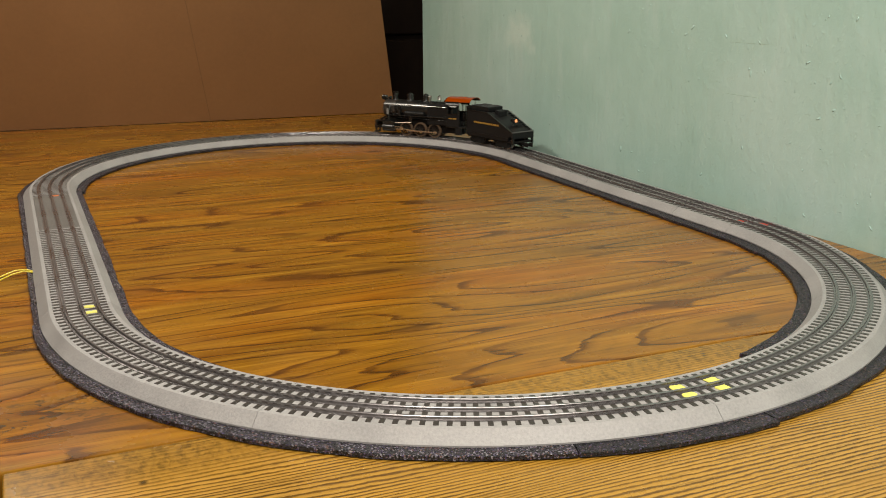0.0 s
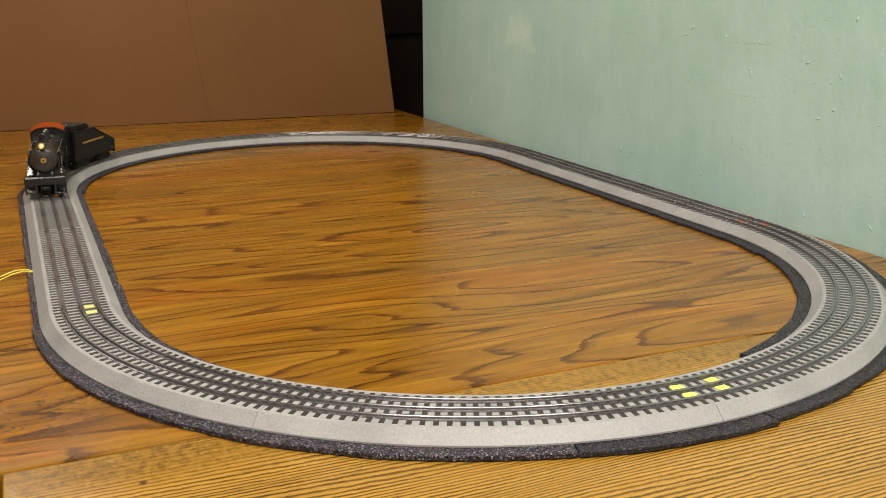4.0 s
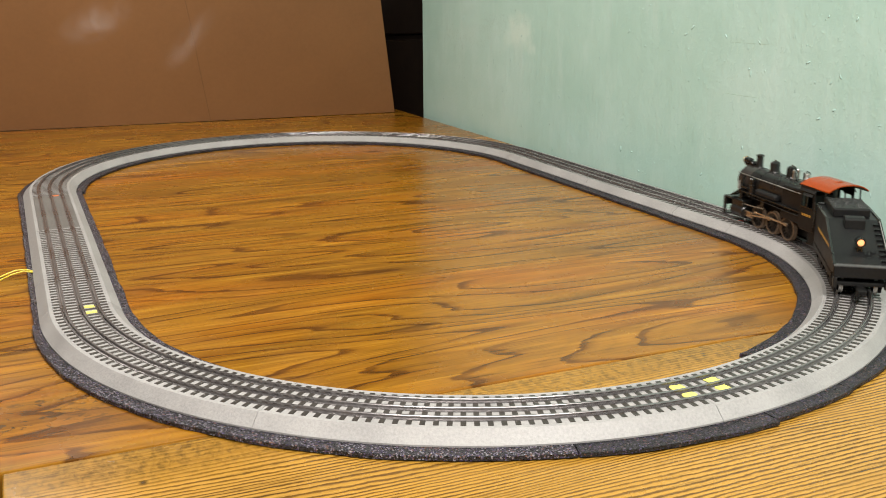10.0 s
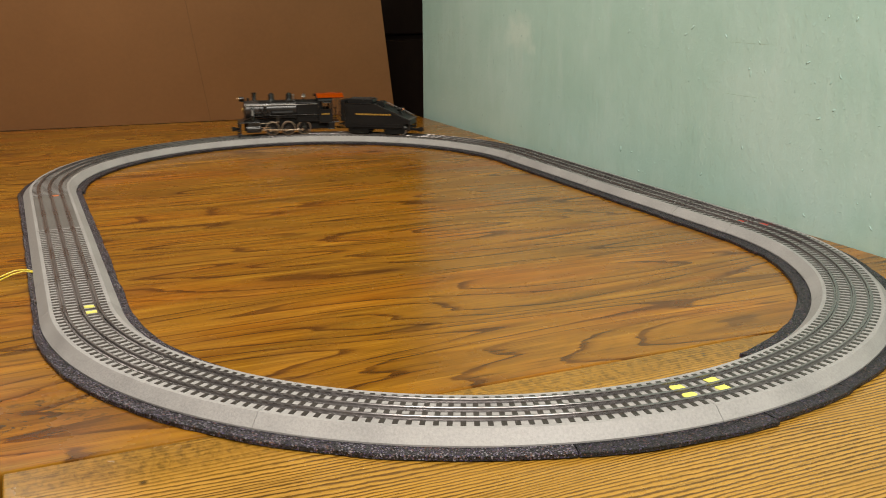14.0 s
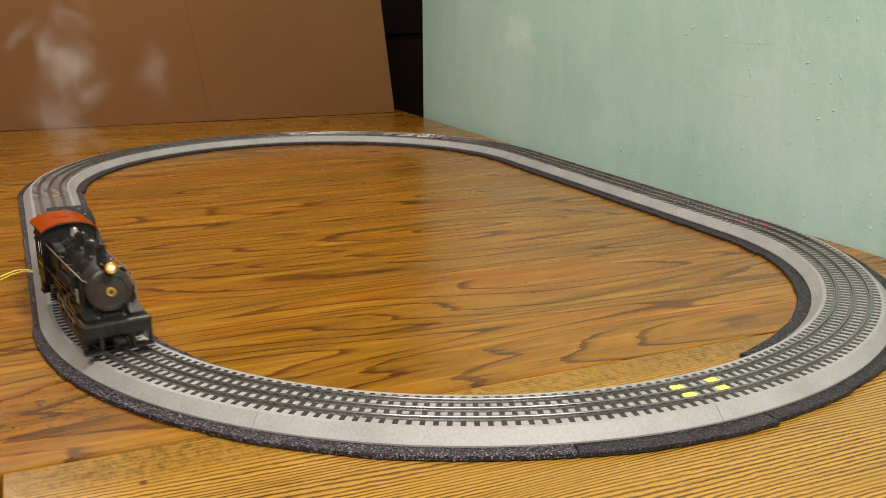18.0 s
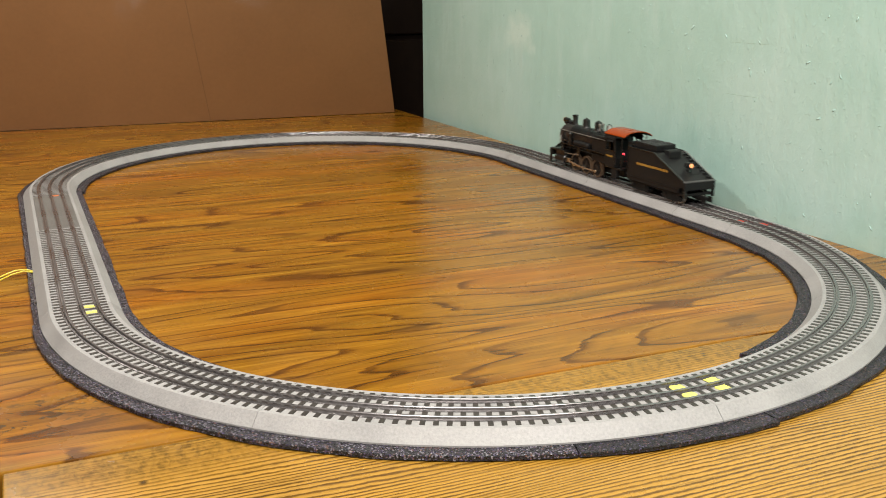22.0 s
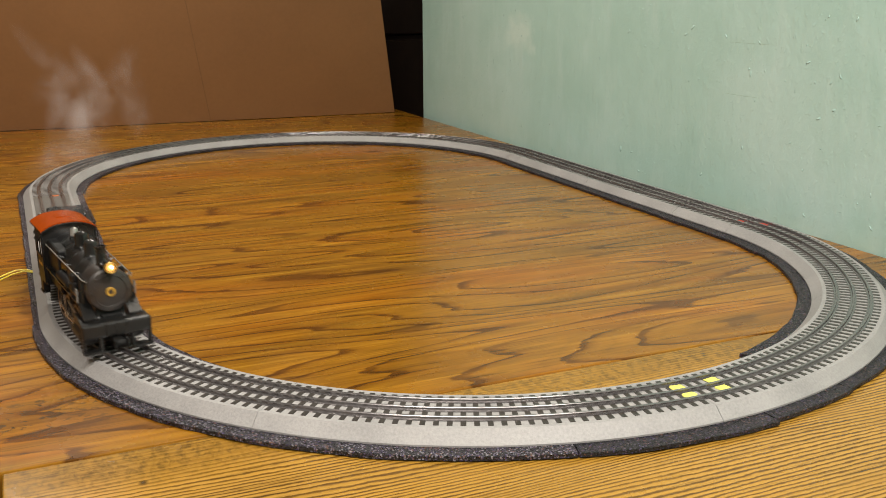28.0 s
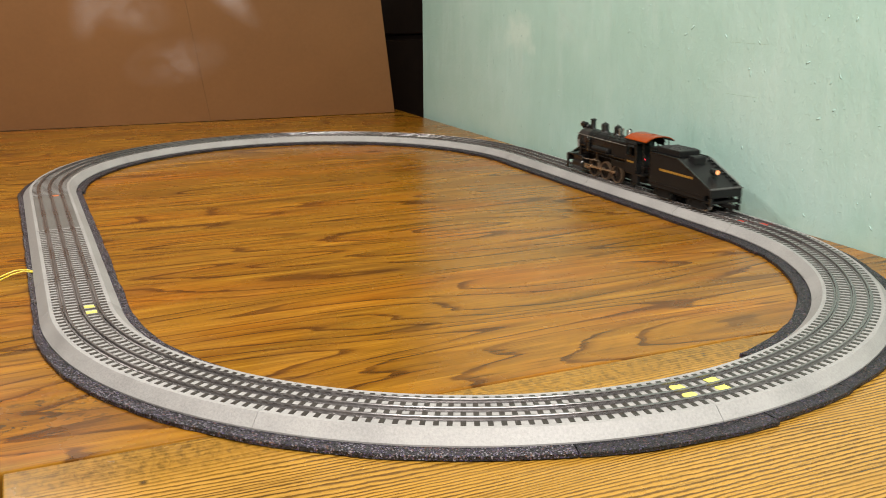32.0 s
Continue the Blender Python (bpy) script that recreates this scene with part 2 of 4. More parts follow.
COPPER = grained("bronzed_metal", (0.50, 0.40, 0.29), (0.66, 0.55, 0.42), 240, 0.28, 0.15, 0.0003, 0.85)
TYRE = grained("worn_bronze_tyre", (0.17, 0.120, 0.082), (0.27, 0.198, 0.140), 240, 0.40, 0.15, 0.0003, 0.6)
WHEEL_BROWN = grained("dark_wheel_casting", (0.010, 0.007, 0.006), (0.018, 0.013, 0.010), 240, 0.5, 0.15, 0.0003)
NICKEL = grained("nickel_metal", (0.42, 0.41, 0.39), (0.56, 0.55, 0.52), 240, 0.34, 0.1, 0.0003, 0.85)
BRASS = grained("gold_lettering_paint", (0.46, 0.26, 0.045), (0.66, 0.40, 0.075), 300, 0.42, 0.1, 0.0003, 0.45)
COAL = grained("coal_lumps", (0.012, 0.012, 0.013), (0.036, 0.036, 0.038), 200, 0.30, 0.6, 0.001, spec=0.5)
GREY_STEP = grained("grey_step_paint", (0.19, 0.19, 0.185), (0.27, 0.27, 0.26), 200, 0.4, 0.1)
LEDGE = grained("grey_ledge_paint", (0.070, 0.070, 0.070), (0.105, 0.105, 0.102), 200, 0.4, 0.1)
HEAD_GLOW = glow("headlight_glow", (1.0, 0.46, 0.13), 1.0)
FILAMENT = glow("filament_glow", (1.0, 0.80, 0.50), 7.0)
REAR_GLOW = glow("rear_lamp_glow", (1.0, 0.40, 0.16), 0.75)
CAB_GLOW = glow("red_cab_indicator", (1.0, 0.04, 0.06), 8.0)


# ---- mesh builders ----
def part(name, bm, material, parent=None, label="", smooth=False):
    """Links a bmesh as one mesh object, under a thing or a part."""
    me = bpy.data.meshes.new(name)
    bmesh.ops.recalc_face_normals(bm, faces=bm.faces)
    if smooth:
        for f in bm.faces:
            f.smooth = True
        for e in bm.edges:
            if len(e.link_faces) == 2 and e.calc_face_angle(0) > 0.6:
                e.smooth = False
    bm.to_mesh(me)
    bm.free()
    me.materials.append(material)
    ob = new(name, me)
    ob.parent = parent
    if label:
        ob["label"] = label
    return ob


def shared(name, mesh, parent, m):
    """One more object on a mesh that alike pieces share."""
    ob = new(name, mesh)
    ob.parent = parent
    ob.matrix_basis = m
    return ob


def box(bm, x0, x1, y0, y1, z0, z1, bevel=0.0, m=None):
    vs = [bm.verts.new((x, y, z)) for x in (x0, x1) for y in (y0, y1) for z in (z0, z1)]
    fs = [bm.faces.new([vs[i] for i in f]) for f in ((0, 1, 3, 2), (4, 6, 7, 5), (0, 4, 5, 1), (2, 3, 7, 6), (0, 2, 6, 4), (1, 5, 7, 3))]
    if bevel:
        es = list({e for f in fs for e in f.edges})
        done = bmesh.ops.bevel(bm, geom=es, offset=bevel, segments=2, affect="EDGES", profile=0.5)
        vs = list({v for v in vs if v.is_valid} | set(done["verts"]))
    if m is not None:
        bmesh.ops.transform(bm, matrix=m, verts=[v for v in vs if v.is_valid])
    return bm


def solid(*args, **kw):
    return box(bmesh.new(), *args, **kw)


def lathe(bm, outline, m=None, seg=24, close=True):
    """Turns (radius, height) pairs round z."""
    rings = []
    for r, h in outline:
        rings.append([bm.verts.new((r * math.cos(2 * math.pi * i / seg), r * math.sin(2 * math.pi * i / seg), h)) for i in range(seg)])
    for a, b in zip(rings, rings[1:]):
        for i in range(seg):
            bm.faces.new((a[i], a[(i + 1) % seg], b[(i + 1) % seg], b[i]))
    if close:
        bm.faces.new(list(reversed(rings[0])))
        bm.faces.new(rings[-1])
    if m is not None:
        bmesh.ops.transform(bm, matrix=m, verts=[v for ring in rings for v in ring])
    return bm


def turned(outline, m=None, seg=24):
    return lathe(bmesh.new(), outline, m, seg)


ALONG_X = pose(0, 0, 0, 0, 90, 0)
ALONG_Y = pose(0, 0, 0, -90, 0, 0)


def prism(bm, outline, y0, y1, bevel=0.0):
    """Extrudes an outline in the x-z plane from y0 to y1."""
    a = [bm.verts.new((x, y0, z)) for x, z in outline]
    b = [bm.verts.new((x, y1, z)) for x, z in outline]
    fs = [bm.faces.new(a), bm.faces.new(list(reversed(b)))]
    k = len(a)
    for i in range(k):
        fs.append(bm.faces.new((a[i], b[i], b[(i + 1) % k], a[(i + 1) % k])))
    if bevel:
        es = list({e for f in fs for e in f.edges})
        bmesh.ops.bevel(bm, geom=es, offset=bevel, segments=2, affect="EDGES", profile=0.5)
    return bm


def flank(outline, sgn, x0, x1):
    """A strip along x on one flank, from its (y, z) outline."""
    bm = bmesh.new()
    a = [bm.verts.new((x0, sgn * y, z)) for y, z in outline]
    b = [bm.verts.new((x1, sgn * y, z)) for y, z in outline]
    bm.faces.new(a)
    bm.faces.new(list(reversed(b)))
    for i in range(len(a)):
        j = (i + 1) % len(a)
        bm.faces.new((a[i], b[i], b[j], a[j]))
    return bm


def tube(bm, path, r, seg=8):
    """A round rod along a line of points."""
    pts = [Vector(p) for p in path]
    rings = []
    for i, p in enumerate(pts):
        d = (pts[min(i + 1, len(pts) - 1)] - pts[max(i - 1, 0)]).normalized()
        side = d.orthogonal().normalized() if abs(d.z) > 0.95 else d.cross(Vector((0, 0, 1))).normalized()
        up = side.cross(d)
        rings.append([bm.verts.new(p + r * (math.cos(2 * math.pi * k / seg) * side + math.sin(2 * math.pi * k / seg) * up)) for k in range(seg)])
    for a, b in zip(rings, rings[1:]):
        for k in range(seg):
            bm.faces.new((a[k], a[(k + 1) % seg], b[(k + 1) % seg], b[k]))
    bm.faces.new(list(reversed(rings[0])))
    bm.faces.new(rings[-1])
    return bm


def sweep(bm, path, profile, closed=True):
    """Sweeps a profile of (offset to the right, height) along points (x, y, heading)."""
    rings = []
    for x, y, a in path:
        nx, ny = math.sin(a), -math.cos(a)
        rings.append([bm.verts.new((x + o * nx, y + o * ny, h)) for o, h in profile])
    k = len(profile)
    for a, b in zip(rings, rings[1:]):
        for i in range(k if closed else k - 1):
            bm.faces.new((a[i], b[i], b[(i + 1) % k], a[(i + 1) % k]))
    if closed:
        bm.faces.new(rings[0])
        bm.faces.new(list(reversed(rings[-1])))
    return bm


def thing(name, label, category, m=None, group="", kind=""):
    ob = new(name)
    ob.empty_display_size = 0.02
    if m is not None:
        ob.matrix_basis = m
    return tagged(ob, label, category, group, kind)


# ---- the track's line ----
def at(s, off=0.0):
    """Place and heading on the oval: s runs up the wall side, round the far end, down the other side and round the near end."""
    s %= LAP
    if s < RUN:
        return RAD + off, s, math.pi / 2
    s -= RUN
    if s < math.pi * RAD:
        a = s / RAD
        return (RAD + off) * math.cos(a), RUN + (RAD + off) * math.sin(a), a + math.pi / 2
    s -= math.pi * RAD
    if s < RUN:
        return -RAD - off, RUN - s, 1.5 * math.pi
    s -= RUN
    a = math.pi + s / RAD
    return (RAD + off) * math.cos(a), (RAD + off) * math.sin(a), a + math.pi / 2


# ---- the room ----
def setting(name, bm, material, label, category):
    return tagged(part(name, bm, material), label, category, kind="structure")


setting("floor", solid(-2.6, 2.4, -3.2, 4.2, -0.80, -0.76), CARPET, "brown carpeted floor under the table", "floor")
setting("ceiling", solid(-2.6, 2.4, -3.2, 4.2, 1.70, 1.75), CEILING_PAINT, "plain white painted ceiling of the room", "ceiling")
setting("wall_west", solid(-2.7, -2.6, -3.2, 4.2, -0.76, 1.70), ROOM_PAINT, "plain cream painted room wall", "wall")
setting("wall_south", solid(-2.6, 2.4, -3.3, -3.2, -0.76, 1.70), ROOM_PAINT, "plain cream painted room wall", "wall")
setting("wall_north", solid(-2.6, 2.4, 4.2, 4.3, -0.76, 1.70), ROOM_PAINT, "plain cream painted room wall", "wall")
setting("wall_far_east", solid(2.4, 2.5, -3.2, 4.2, -0.76, 1.70), ROOM_PAINT, "plain cream painted room wall", "wall")


def green_wall():
    bm = bmesh.new()
    box(bm, 0.0, 0.12, -3.0, 1.545, -0.76, 1.70)
    m = Matrix.Translation((0.534, -0.1, 0)) @ pose(0, 0, 0, 0, 0, -0.75)
    bmesh.ops.transform(bm, matrix=m, verts=bm.verts)
    wall = setting("wall_east", bm, MINT, "mint green painted plaster wall, streaked and lumpy", "wall")
    # crumbs and runs of plaster that stand out of the paint
    bm = bmesh.new()
    rng = random.Random(5)
    for i in range(460):
        y, z = rng.uniform(-0.2, 1.35), rng.uniform(0.01, 0.40)
        if rng.random() > 0.35 + 0.65 * (1.2 - y) / 1.2:
            continue
        r = 0.0004 + 0.0015 * rng.random() ** 2.2
        run = rng.choice((1, 1.4, 2.2, 3.2))
        q = m @ Matrix.Translation((-0.0002, y + 0.1, z)) @ pose(0, 0, 0, rng.uniform(-70, 70), 0, 0) @ Matrix.Diagonal((r * 0.20, r, r * run, 1))
        bmesh.ops.create_icosphere(bm, subdivisions=1, radius=1.0, matrix=q)
    for f in bm.faces:
        f.smooth = True
    crumbs = part("plaster_crumbs", bm, PALE, wall)
    tagged(crumbs, "painted plaster crumbs and runs on the wall", kind="stuff")
    for y0, y1, z in ((0.075, 0.165, 0.262), (0.09, 0.165, 0.182)):
        part("scratch", solid(-0.0002, 0.0, y0 + 0.1, y1 + 0.1, z, z + 0.0004), SCRATCH, wall, "thin dark scratch").matrix_basis = m
    return wall


green_wall()


# ---- the table ----
def dining_table():
    table = thing("dining_table", "varnished golden oak dining table with a leaf, pushed against the wall", "table")
    bm = solid(-1.10, 0.531, -0.3385, 1.66, -0.028, 0.0, bevel=0.002)
    part("tabletop", bm, OAK, table, "cathedral-grained oak top")
    bm = solid(-0.5385, 0.529, -1.02, -0.3395, -0.028, -0.0006, bevel=0.0015)
    part("table_leaf", bm, OAK_LEAF, table, "straight-grained oak leaf")
    part("apron", solid(-1.0, 0.50, -0.30, 1.58, -0.10, -0.0285), OAK_EDGE, table)
    for x in (-0.98, 0.43):
        for y in (-0.26, 1.52):
            bm = turned([(0.022, -0.76), (0.03, -0.72), (0.024, -0.5), (0.034, -0.22), (0.036, -0.10)], Matrix.Translation((x, y, 0)))
            part("leg", bm, OAK_EDGE, table, smooth=True)
    return table


dining_table()


def back_board():
    """Three joined sheets of brown board that stand on the table and lean askew."""
    side = Vector((1.0, -0.078, 0)).normalized()
    up = Vector((-0.163, -0.134, 0.977)).normalized()
    back = up.cross(side).normalized()
    foot = Vector((0.497, 1.520, 0.0012))
    board = thing("hardboard_screen", "leaning brown hardboard screen of joined sheets on the table", "board", Matrix.Translation(foot))

    def slab(x0, x1, y0, y1, z1, bevel=0.0):
        bm = solid(x0, x1, y0, y1, 0.0, z1, bevel=bevel)
        for v in bm.verts:
            v.co = side * v.co.x + back * v.co.y + up * v.co.z
        return bm
    x = 0.0
    for w in (0.515, 0.545, 0.42):
        part("sheet", slab(x - w + 0.0016, x, 0.0, 0.006, 0.50, 0.0008), BOARD, board)
        part("joint_strip", slab(x - w - 0.0002, x - w + 0.0018, 0.0004, 0.0050, 0.499), SEAM, board)
        x -= w
    return board


back_board()


# cabinet added to fill the gap between screen and wall with dark
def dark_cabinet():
    cab = thing("dark_cabinet", "near-black cabinet added to fill the dark gap behind the wall", "cabinet", pose(0.25, 2.25, -0.76))
    part("body", solid(0, 1.5, 0.02, 0.5, 0.0, 2.3, bevel=0.004), GAP_BROWN, cab)
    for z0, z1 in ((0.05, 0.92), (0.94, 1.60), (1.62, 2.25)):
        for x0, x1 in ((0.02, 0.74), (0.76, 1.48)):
            part("door", solid(x0, x1, -0.004, 0.02, z0, z1, bevel=0.006), GAP_BROWN, cab)
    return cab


dark_cabinet()


# ---- track ----
BED = [(-0.0425, 0.0047), (-0.0425, 0.0062), (-0.0330, 0.0150), (-0.0318, 0.0160), (0.0318, 0.0160), (0.0330, 0.0150), (0.0425, 0.0062), (0.0425, 0.0047)]
HEAD = [(-0.0030, 0.0163), (-0.0030, 0.0167), (-0.0007, 0.0170), (-0.0006, 0.0180), (-0.0011, 0.0184), (-0.0011, 0.0190), (-0.0007, 0.0195),
        (0.0007, 0.0195), (0.0011, 0.0190), (0.0011, 0.0184), (0.0006, 0.0180), (0.0007, 0.0170), (0.0030, 0.0167), (0.0030, 0.0163)]
GAUGE = 0.0172


def tie_mesh():
    bm = solid(-0.0278, 0.0278, -0.0023, 0.0023, 0.0156, 0.0165, bevel=0.0003)
    me = bpy.data.meshes.new("tie")
    bmesh.ops.recalc_face_normals(bm, faces=bm.faces)
    bm.to_mesh(me)
    bm.free()
    me.materials.append(TIE)
    return me


TIE_MESH = tie_mesh()


def section_parts(sec, path, ties):
    """Roadbed, three rails and ties along one section's own line."""
    part("roadbed", sweep(bmesh.new(), path, BED), BALLAST, sec)
    for off in (-GAUGE, 0.0, GAUGE):
        rail = part("rail", sweep(bmesh.new(), path, [(o + off, h) for o, h in HEAD]), STEEL, sec, smooth=True)
    for x, y, a in ties:
        shared("tie", TIE_MESH, sec, Matrix.Translation((x, y, 0)) @ pose(0, 0, 0, 0, 0, math.degrees(a) - 90))


def curve_section():
    """An eighth of the circle, turned round its own centre."""
    sec = thing("track_section", "curved grey-ballast toy track section with three rails", "toy track", group="track oval")
    turn = math.pi / 4
    gap = 0.0002 / RAD
    path = [(RAD * math.cos(a), RAD * math.sin(a), a + math.pi / 2) for a in [gap + (turn - 2 * gap) * i / 24 for i in range(25)]]
    ties = [(RAD * math.cos(a), RAD * math.sin(a), a + math.pi / 2) for a in [turn * (i + 0.5) / 35 for i in range(35)]]
    section_parts(sec, path, ties)
    return sec


def straight_section(length, plate=False):
    kind = "straight grey toy track section with a flat middle plate" if plate else "straight grey-ballast toy track section with three rails"
    sec = thing("track_section", kind, "toy track", group="track oval")
    path = [(0, 0.0004, math.pi / 2), (0, length - 0.0004, math.pi / 2)]
    count = max(1, round(length / 0.01026))
    ties = [] if plate else [(0, length * (i + 0.5) / count, math.pi / 2) for i in range(count)]
    section_parts(sec, path, ties)
    if plate:
        for x0, x1 in ((-0.0275, -0.0202), (-0.0142, -0.0030), (0.0030, 0.0142), (0.0202, 0.0275)):
            part("plate", solid(x0, x1, 0.002, length - 0.004, 0.0159, 0.0166, bevel=0.0003), PLATE, sec)
    return sec


first = curve_section()
first.matrix_basis = pose(0, RUN, 0)
sections = [first]
for k in range(1, 8):
    sections.append(copy_thing(first, pose(0, RUN if k < 4 else 0, 0, 0, 0, 45 * k)))
y = 0.0
for length in (0.125, 0.254, 0.254, 0.0426):
    sec = straight_section(length)
    sec.matrix_basis = pose(RAD, y, 0)
    y += length
    sections.append(sec)
y = RUN
for i, length in enumerate((0.0426, 0.254, 0.254, 0.125)):
    sec = straight_section(length, plate=i == 1)
    sec.matrix_basis = pose(-RAD, y, 0, 0, 0, 180)
    y -= length
    sections.append(sec)


def paint_mark(sec, s, off, long, wide, material, label, tilt=0):
    """A hand-brushed dab across the ties, its outline uneven."""
    rng = random.Random(int(s * 1000) + int(off * 10000))
    x, yy, a = at(s, off)
    ring = []
    for i in range(20):
        t = 2 * math.pi * i / 20
        k = 1 + rng.uniform(-0.22, 0.08)
        ring.append((math.copysign(abs(math.cos(t)) ** 0.45, math.cos(t)) * long / 2 * k, math.copysign(abs(math.sin(t)) ** 0.45, math.sin(t)) * wide / 2 * k))
    bm = bmesh.new()
    low = [bm.verts.new((u, v, 0.0161)) for u, v in ring]
    top = [bm.verts.new((u * 0.96, v * 0.96, 0.0169)) for u, v in ring]
    bm.faces.new(top)
    for i in range(20):
        bm.faces.new((low[i], low[(i + 1) % 20], top[(i + 1) % 20], top[i]))
    ob = part("paint_mark", bm, material, sec, label)
    ob.matrix_basis = sec.matrix_basis.inverted() @ Matrix.Translation((x, yy, 0)) @ pose(0, 0, 0, 0, 0, math.degrees(a) + tilt)


for s, off in ((3.4975, -0.0088), (3.536, -0.0088), (3.498, 0.0088), (3.533, 0.0088)):
    paint_mark(sections[5 if s < 3.5057 else 6], s, off, 0.0135, 0.0112, YELLOW, "yellow dab of marker paint")
for s in (2.7935, 2.8145):
    paint_mark(sections[15 if s < 2.7875 else 4], s, -0.0086, 0.0085, 0.012, YELLOW, "yellow dab of marker paint")
paint_mark(sections[13], 2.161, -0.0070, 0.012, 0.011, ORANGE, "orange dab of marker paint")
paint_mark(sections[8], 0.010, -0.0090, 0.012, 0.012, RED_MARK, "red dab of marker paint")
paint_mark(sections[7], 4.205, 0.0085, 0.016, 0.012, RED_MARK, "red dab of marker paint")


# ---- crumb rubber underlay ----
def underlay(s0, s1, inner, outer, outer_end, thick, seed):
    rng = random.Random(seed)
    count = max(4, int((s1 - s0) / 0.012))
    bm = bmesh.new()
    rows = []
    for i in range(count + 1):
        s = s0 + (s1 - s0) * i / count
        row = []
        for off in (inner, outer + (outer_end - outer) * min(1.0, (s - s0) / 0.18)):
            o = off + 0.0016 * noise.noise((s * 22, off * 90, seed)) + 0.0008 * noise.noise((s * 90, off * 90, seed))
            x, yy, _ = at(s, o)
            row += [bm.verts.new((x, yy, 0.0006)), bm.verts.new((x, yy, thick - 0.0005)), bm.verts.new((*at(s, o - math.copysign(0.0006, off))[:2], thick))]
        rows.append(row)
    for a, b in zip(rows, rows[1:]):
        for i, j in ((0, 1), (1, 2), (2, 5), (5, 4), (4, 3), (3, 0)):
            bm.faces.new((a[i], b[i], b[j], a[j]))
    for row in (rows[0], rows[-1]):
        bm.faces.new((row[0], row[1], row[2], row[5], row[4], row[3]))
    # left strips get the crumb with the glint in its chips
    ob = part("underlay_strip", bm, CRUMB_GLINT if 1.9 < (s0 + s1) / 2 < 3.25 else CRUMB)
    return tagged(ob, "black crumb-rubber underlay strip with pale chips under the track", "underlay", group="underlay under the track")


for i, (s0, s1, inner, outer, outer_end, thick) in enumerate((
        (2.080, 2.795, -0.0525, 0.0515, 0.0490, 0.0045), (2.796, 3.384, -0.0530, 0.0500, 0.0570, 0.0046), (3.385, 3.545, -0.0530, 0.0585, 0.0610, 0.0044),
        (3.546, 3.640, -0.0500, 0.0565, 0.0565, 0.0046), (3.641, 4.110, -0.0575, 0.0555, 0.0555, 0.0045), (4.111, 4.860, -0.0610, 0.0530, 0.0530, 0.0044),
        (4.861, 5.60, -0.0590, 0.0520, 0.0520, 0.0046), (5.601, 6.303, -0.0570, 0.0520, 0.0520, 0.0045))):
    underlay(s0, s1, inner, outer, outer_end, thick, i + 1)


# ---- feeder wires ----
def wire(path):
    ob = part("feeder_wire", tube(bmesh.new(), path, 0.0009), WIRE, smooth=True)
    return tagged(ob, "thin yellow plastic-covered feeder wire on the table", "wire", group="feeder wires")


wire([(-0.497, 0.205, 0.0052), (-0.508, 0.213, 0.007), (-0.520, 0.216, 0.006), (-0.532, 0.211, 0.0035), (-0.545, 0.200, 0.0012), (-0.58, 0.175, 0.0010), (-0.66, 0.12, 0.0010), (-0.8, 0.06, 0.0010)])
wire([(-0.497, 0.200, 0.0052), (-0.510, 0.202, 0.008), (-0.524, 0.199, 0.006), (-0.538, 0.190, 0.0030), (-0.552, 0.178, 0.0012), (-0.60, 0.15, 0.0010), (-0.68, 0.09, 0.0010), (-0.8, 0.02, 0.0010)])


# ---- the train: each body's own x runs forward, z = 0 at the rail heads ----
def rigid(name, bm, material):
    """A mesh that several alike pieces share."""
    me = bpy.data.meshes.new(name)
    bmesh.ops.recalc_face_normals(bm, faces=bm.faces)
    bm.to_mesh(me)
    bm.free()
    me.materials.append(material)
    return me


def wheel_meshes(name, r, wide, material):
    """Rim, hub, spoke and counterweight of a wheel whose axle lies along y."""
    rim = lathe(bmesh.new(), [(r * 0.78, -wide * 0.42), (r * 0.88, -wide * 0.42), (r * 0.88, wide * 0.42), (r * 0.78, wide * 0.42), (r * 0.78, -wide * 0.42)], ALONG_Y, 28, close=False)
    hub = lathe(bmesh.new(), [(0.001, -wide * 0.55), (r * 0.24, -wide * 0.55), (r * 0.24, wide * 0.5), (0.001, wide * 0.5)], ALONG_Y, 14)
    spoke = solid(0, r * 0.84, -wide * 0.3, wide * 0.3, -r * 0.045, r * 0.045)
    weight = bmesh.new()
    box(weight, -r * 0.55, r * 0.55, -wide * 0.32, wide * 0.32, r * 0.52, r * 0.84, m=pose(0, 0, 0, 0, 90, 0))
    return [rigid(name + "_" + k, bm, material) for k, bm in (("rim", rim), ("hub", hub), ("spoke", spoke), ("weight", weight))]


def spoked(kind, meshes, parent, m, spokes):
    w = shared(kind, meshes[0], parent, m)
    shared("hub", meshes[1], w, Matrix())
    for i in range(spokes):
        shared("spoke", meshes[2], w, pose(0, 0, 0, 0, 360 * i / spokes, 0))
    if spokes:
        shared("counterweight", meshes[3], w, Matrix())
    return w


DRIVER_R, CRANK = 0.0155, 0.0062
AXLES = (-0.0358, 0.0, 0.0362)


def tyre_mesh(name, r, wide, material):
    """The metal tyre with its flange, round the wheel."""
    bm = lathe(bmesh.new(), [(r * 0.87, -wide / 2), (r, -wide / 2), (r, wide * 0.25), (r * 1.06, wide * 0.32), (r * 1.06, wide / 2), (r * 0.87, wide / 2), (r * 0.87, -wide / 2)], ALONG_Y, 32, close=False)
    me = bpy.data.meshes.new(name)
    bmesh.ops.recalc_face_normals(bm, faces=bm.faces)
    bm.to_mesh(me)
    bm.free()
    me.materials.append(material)
    return me


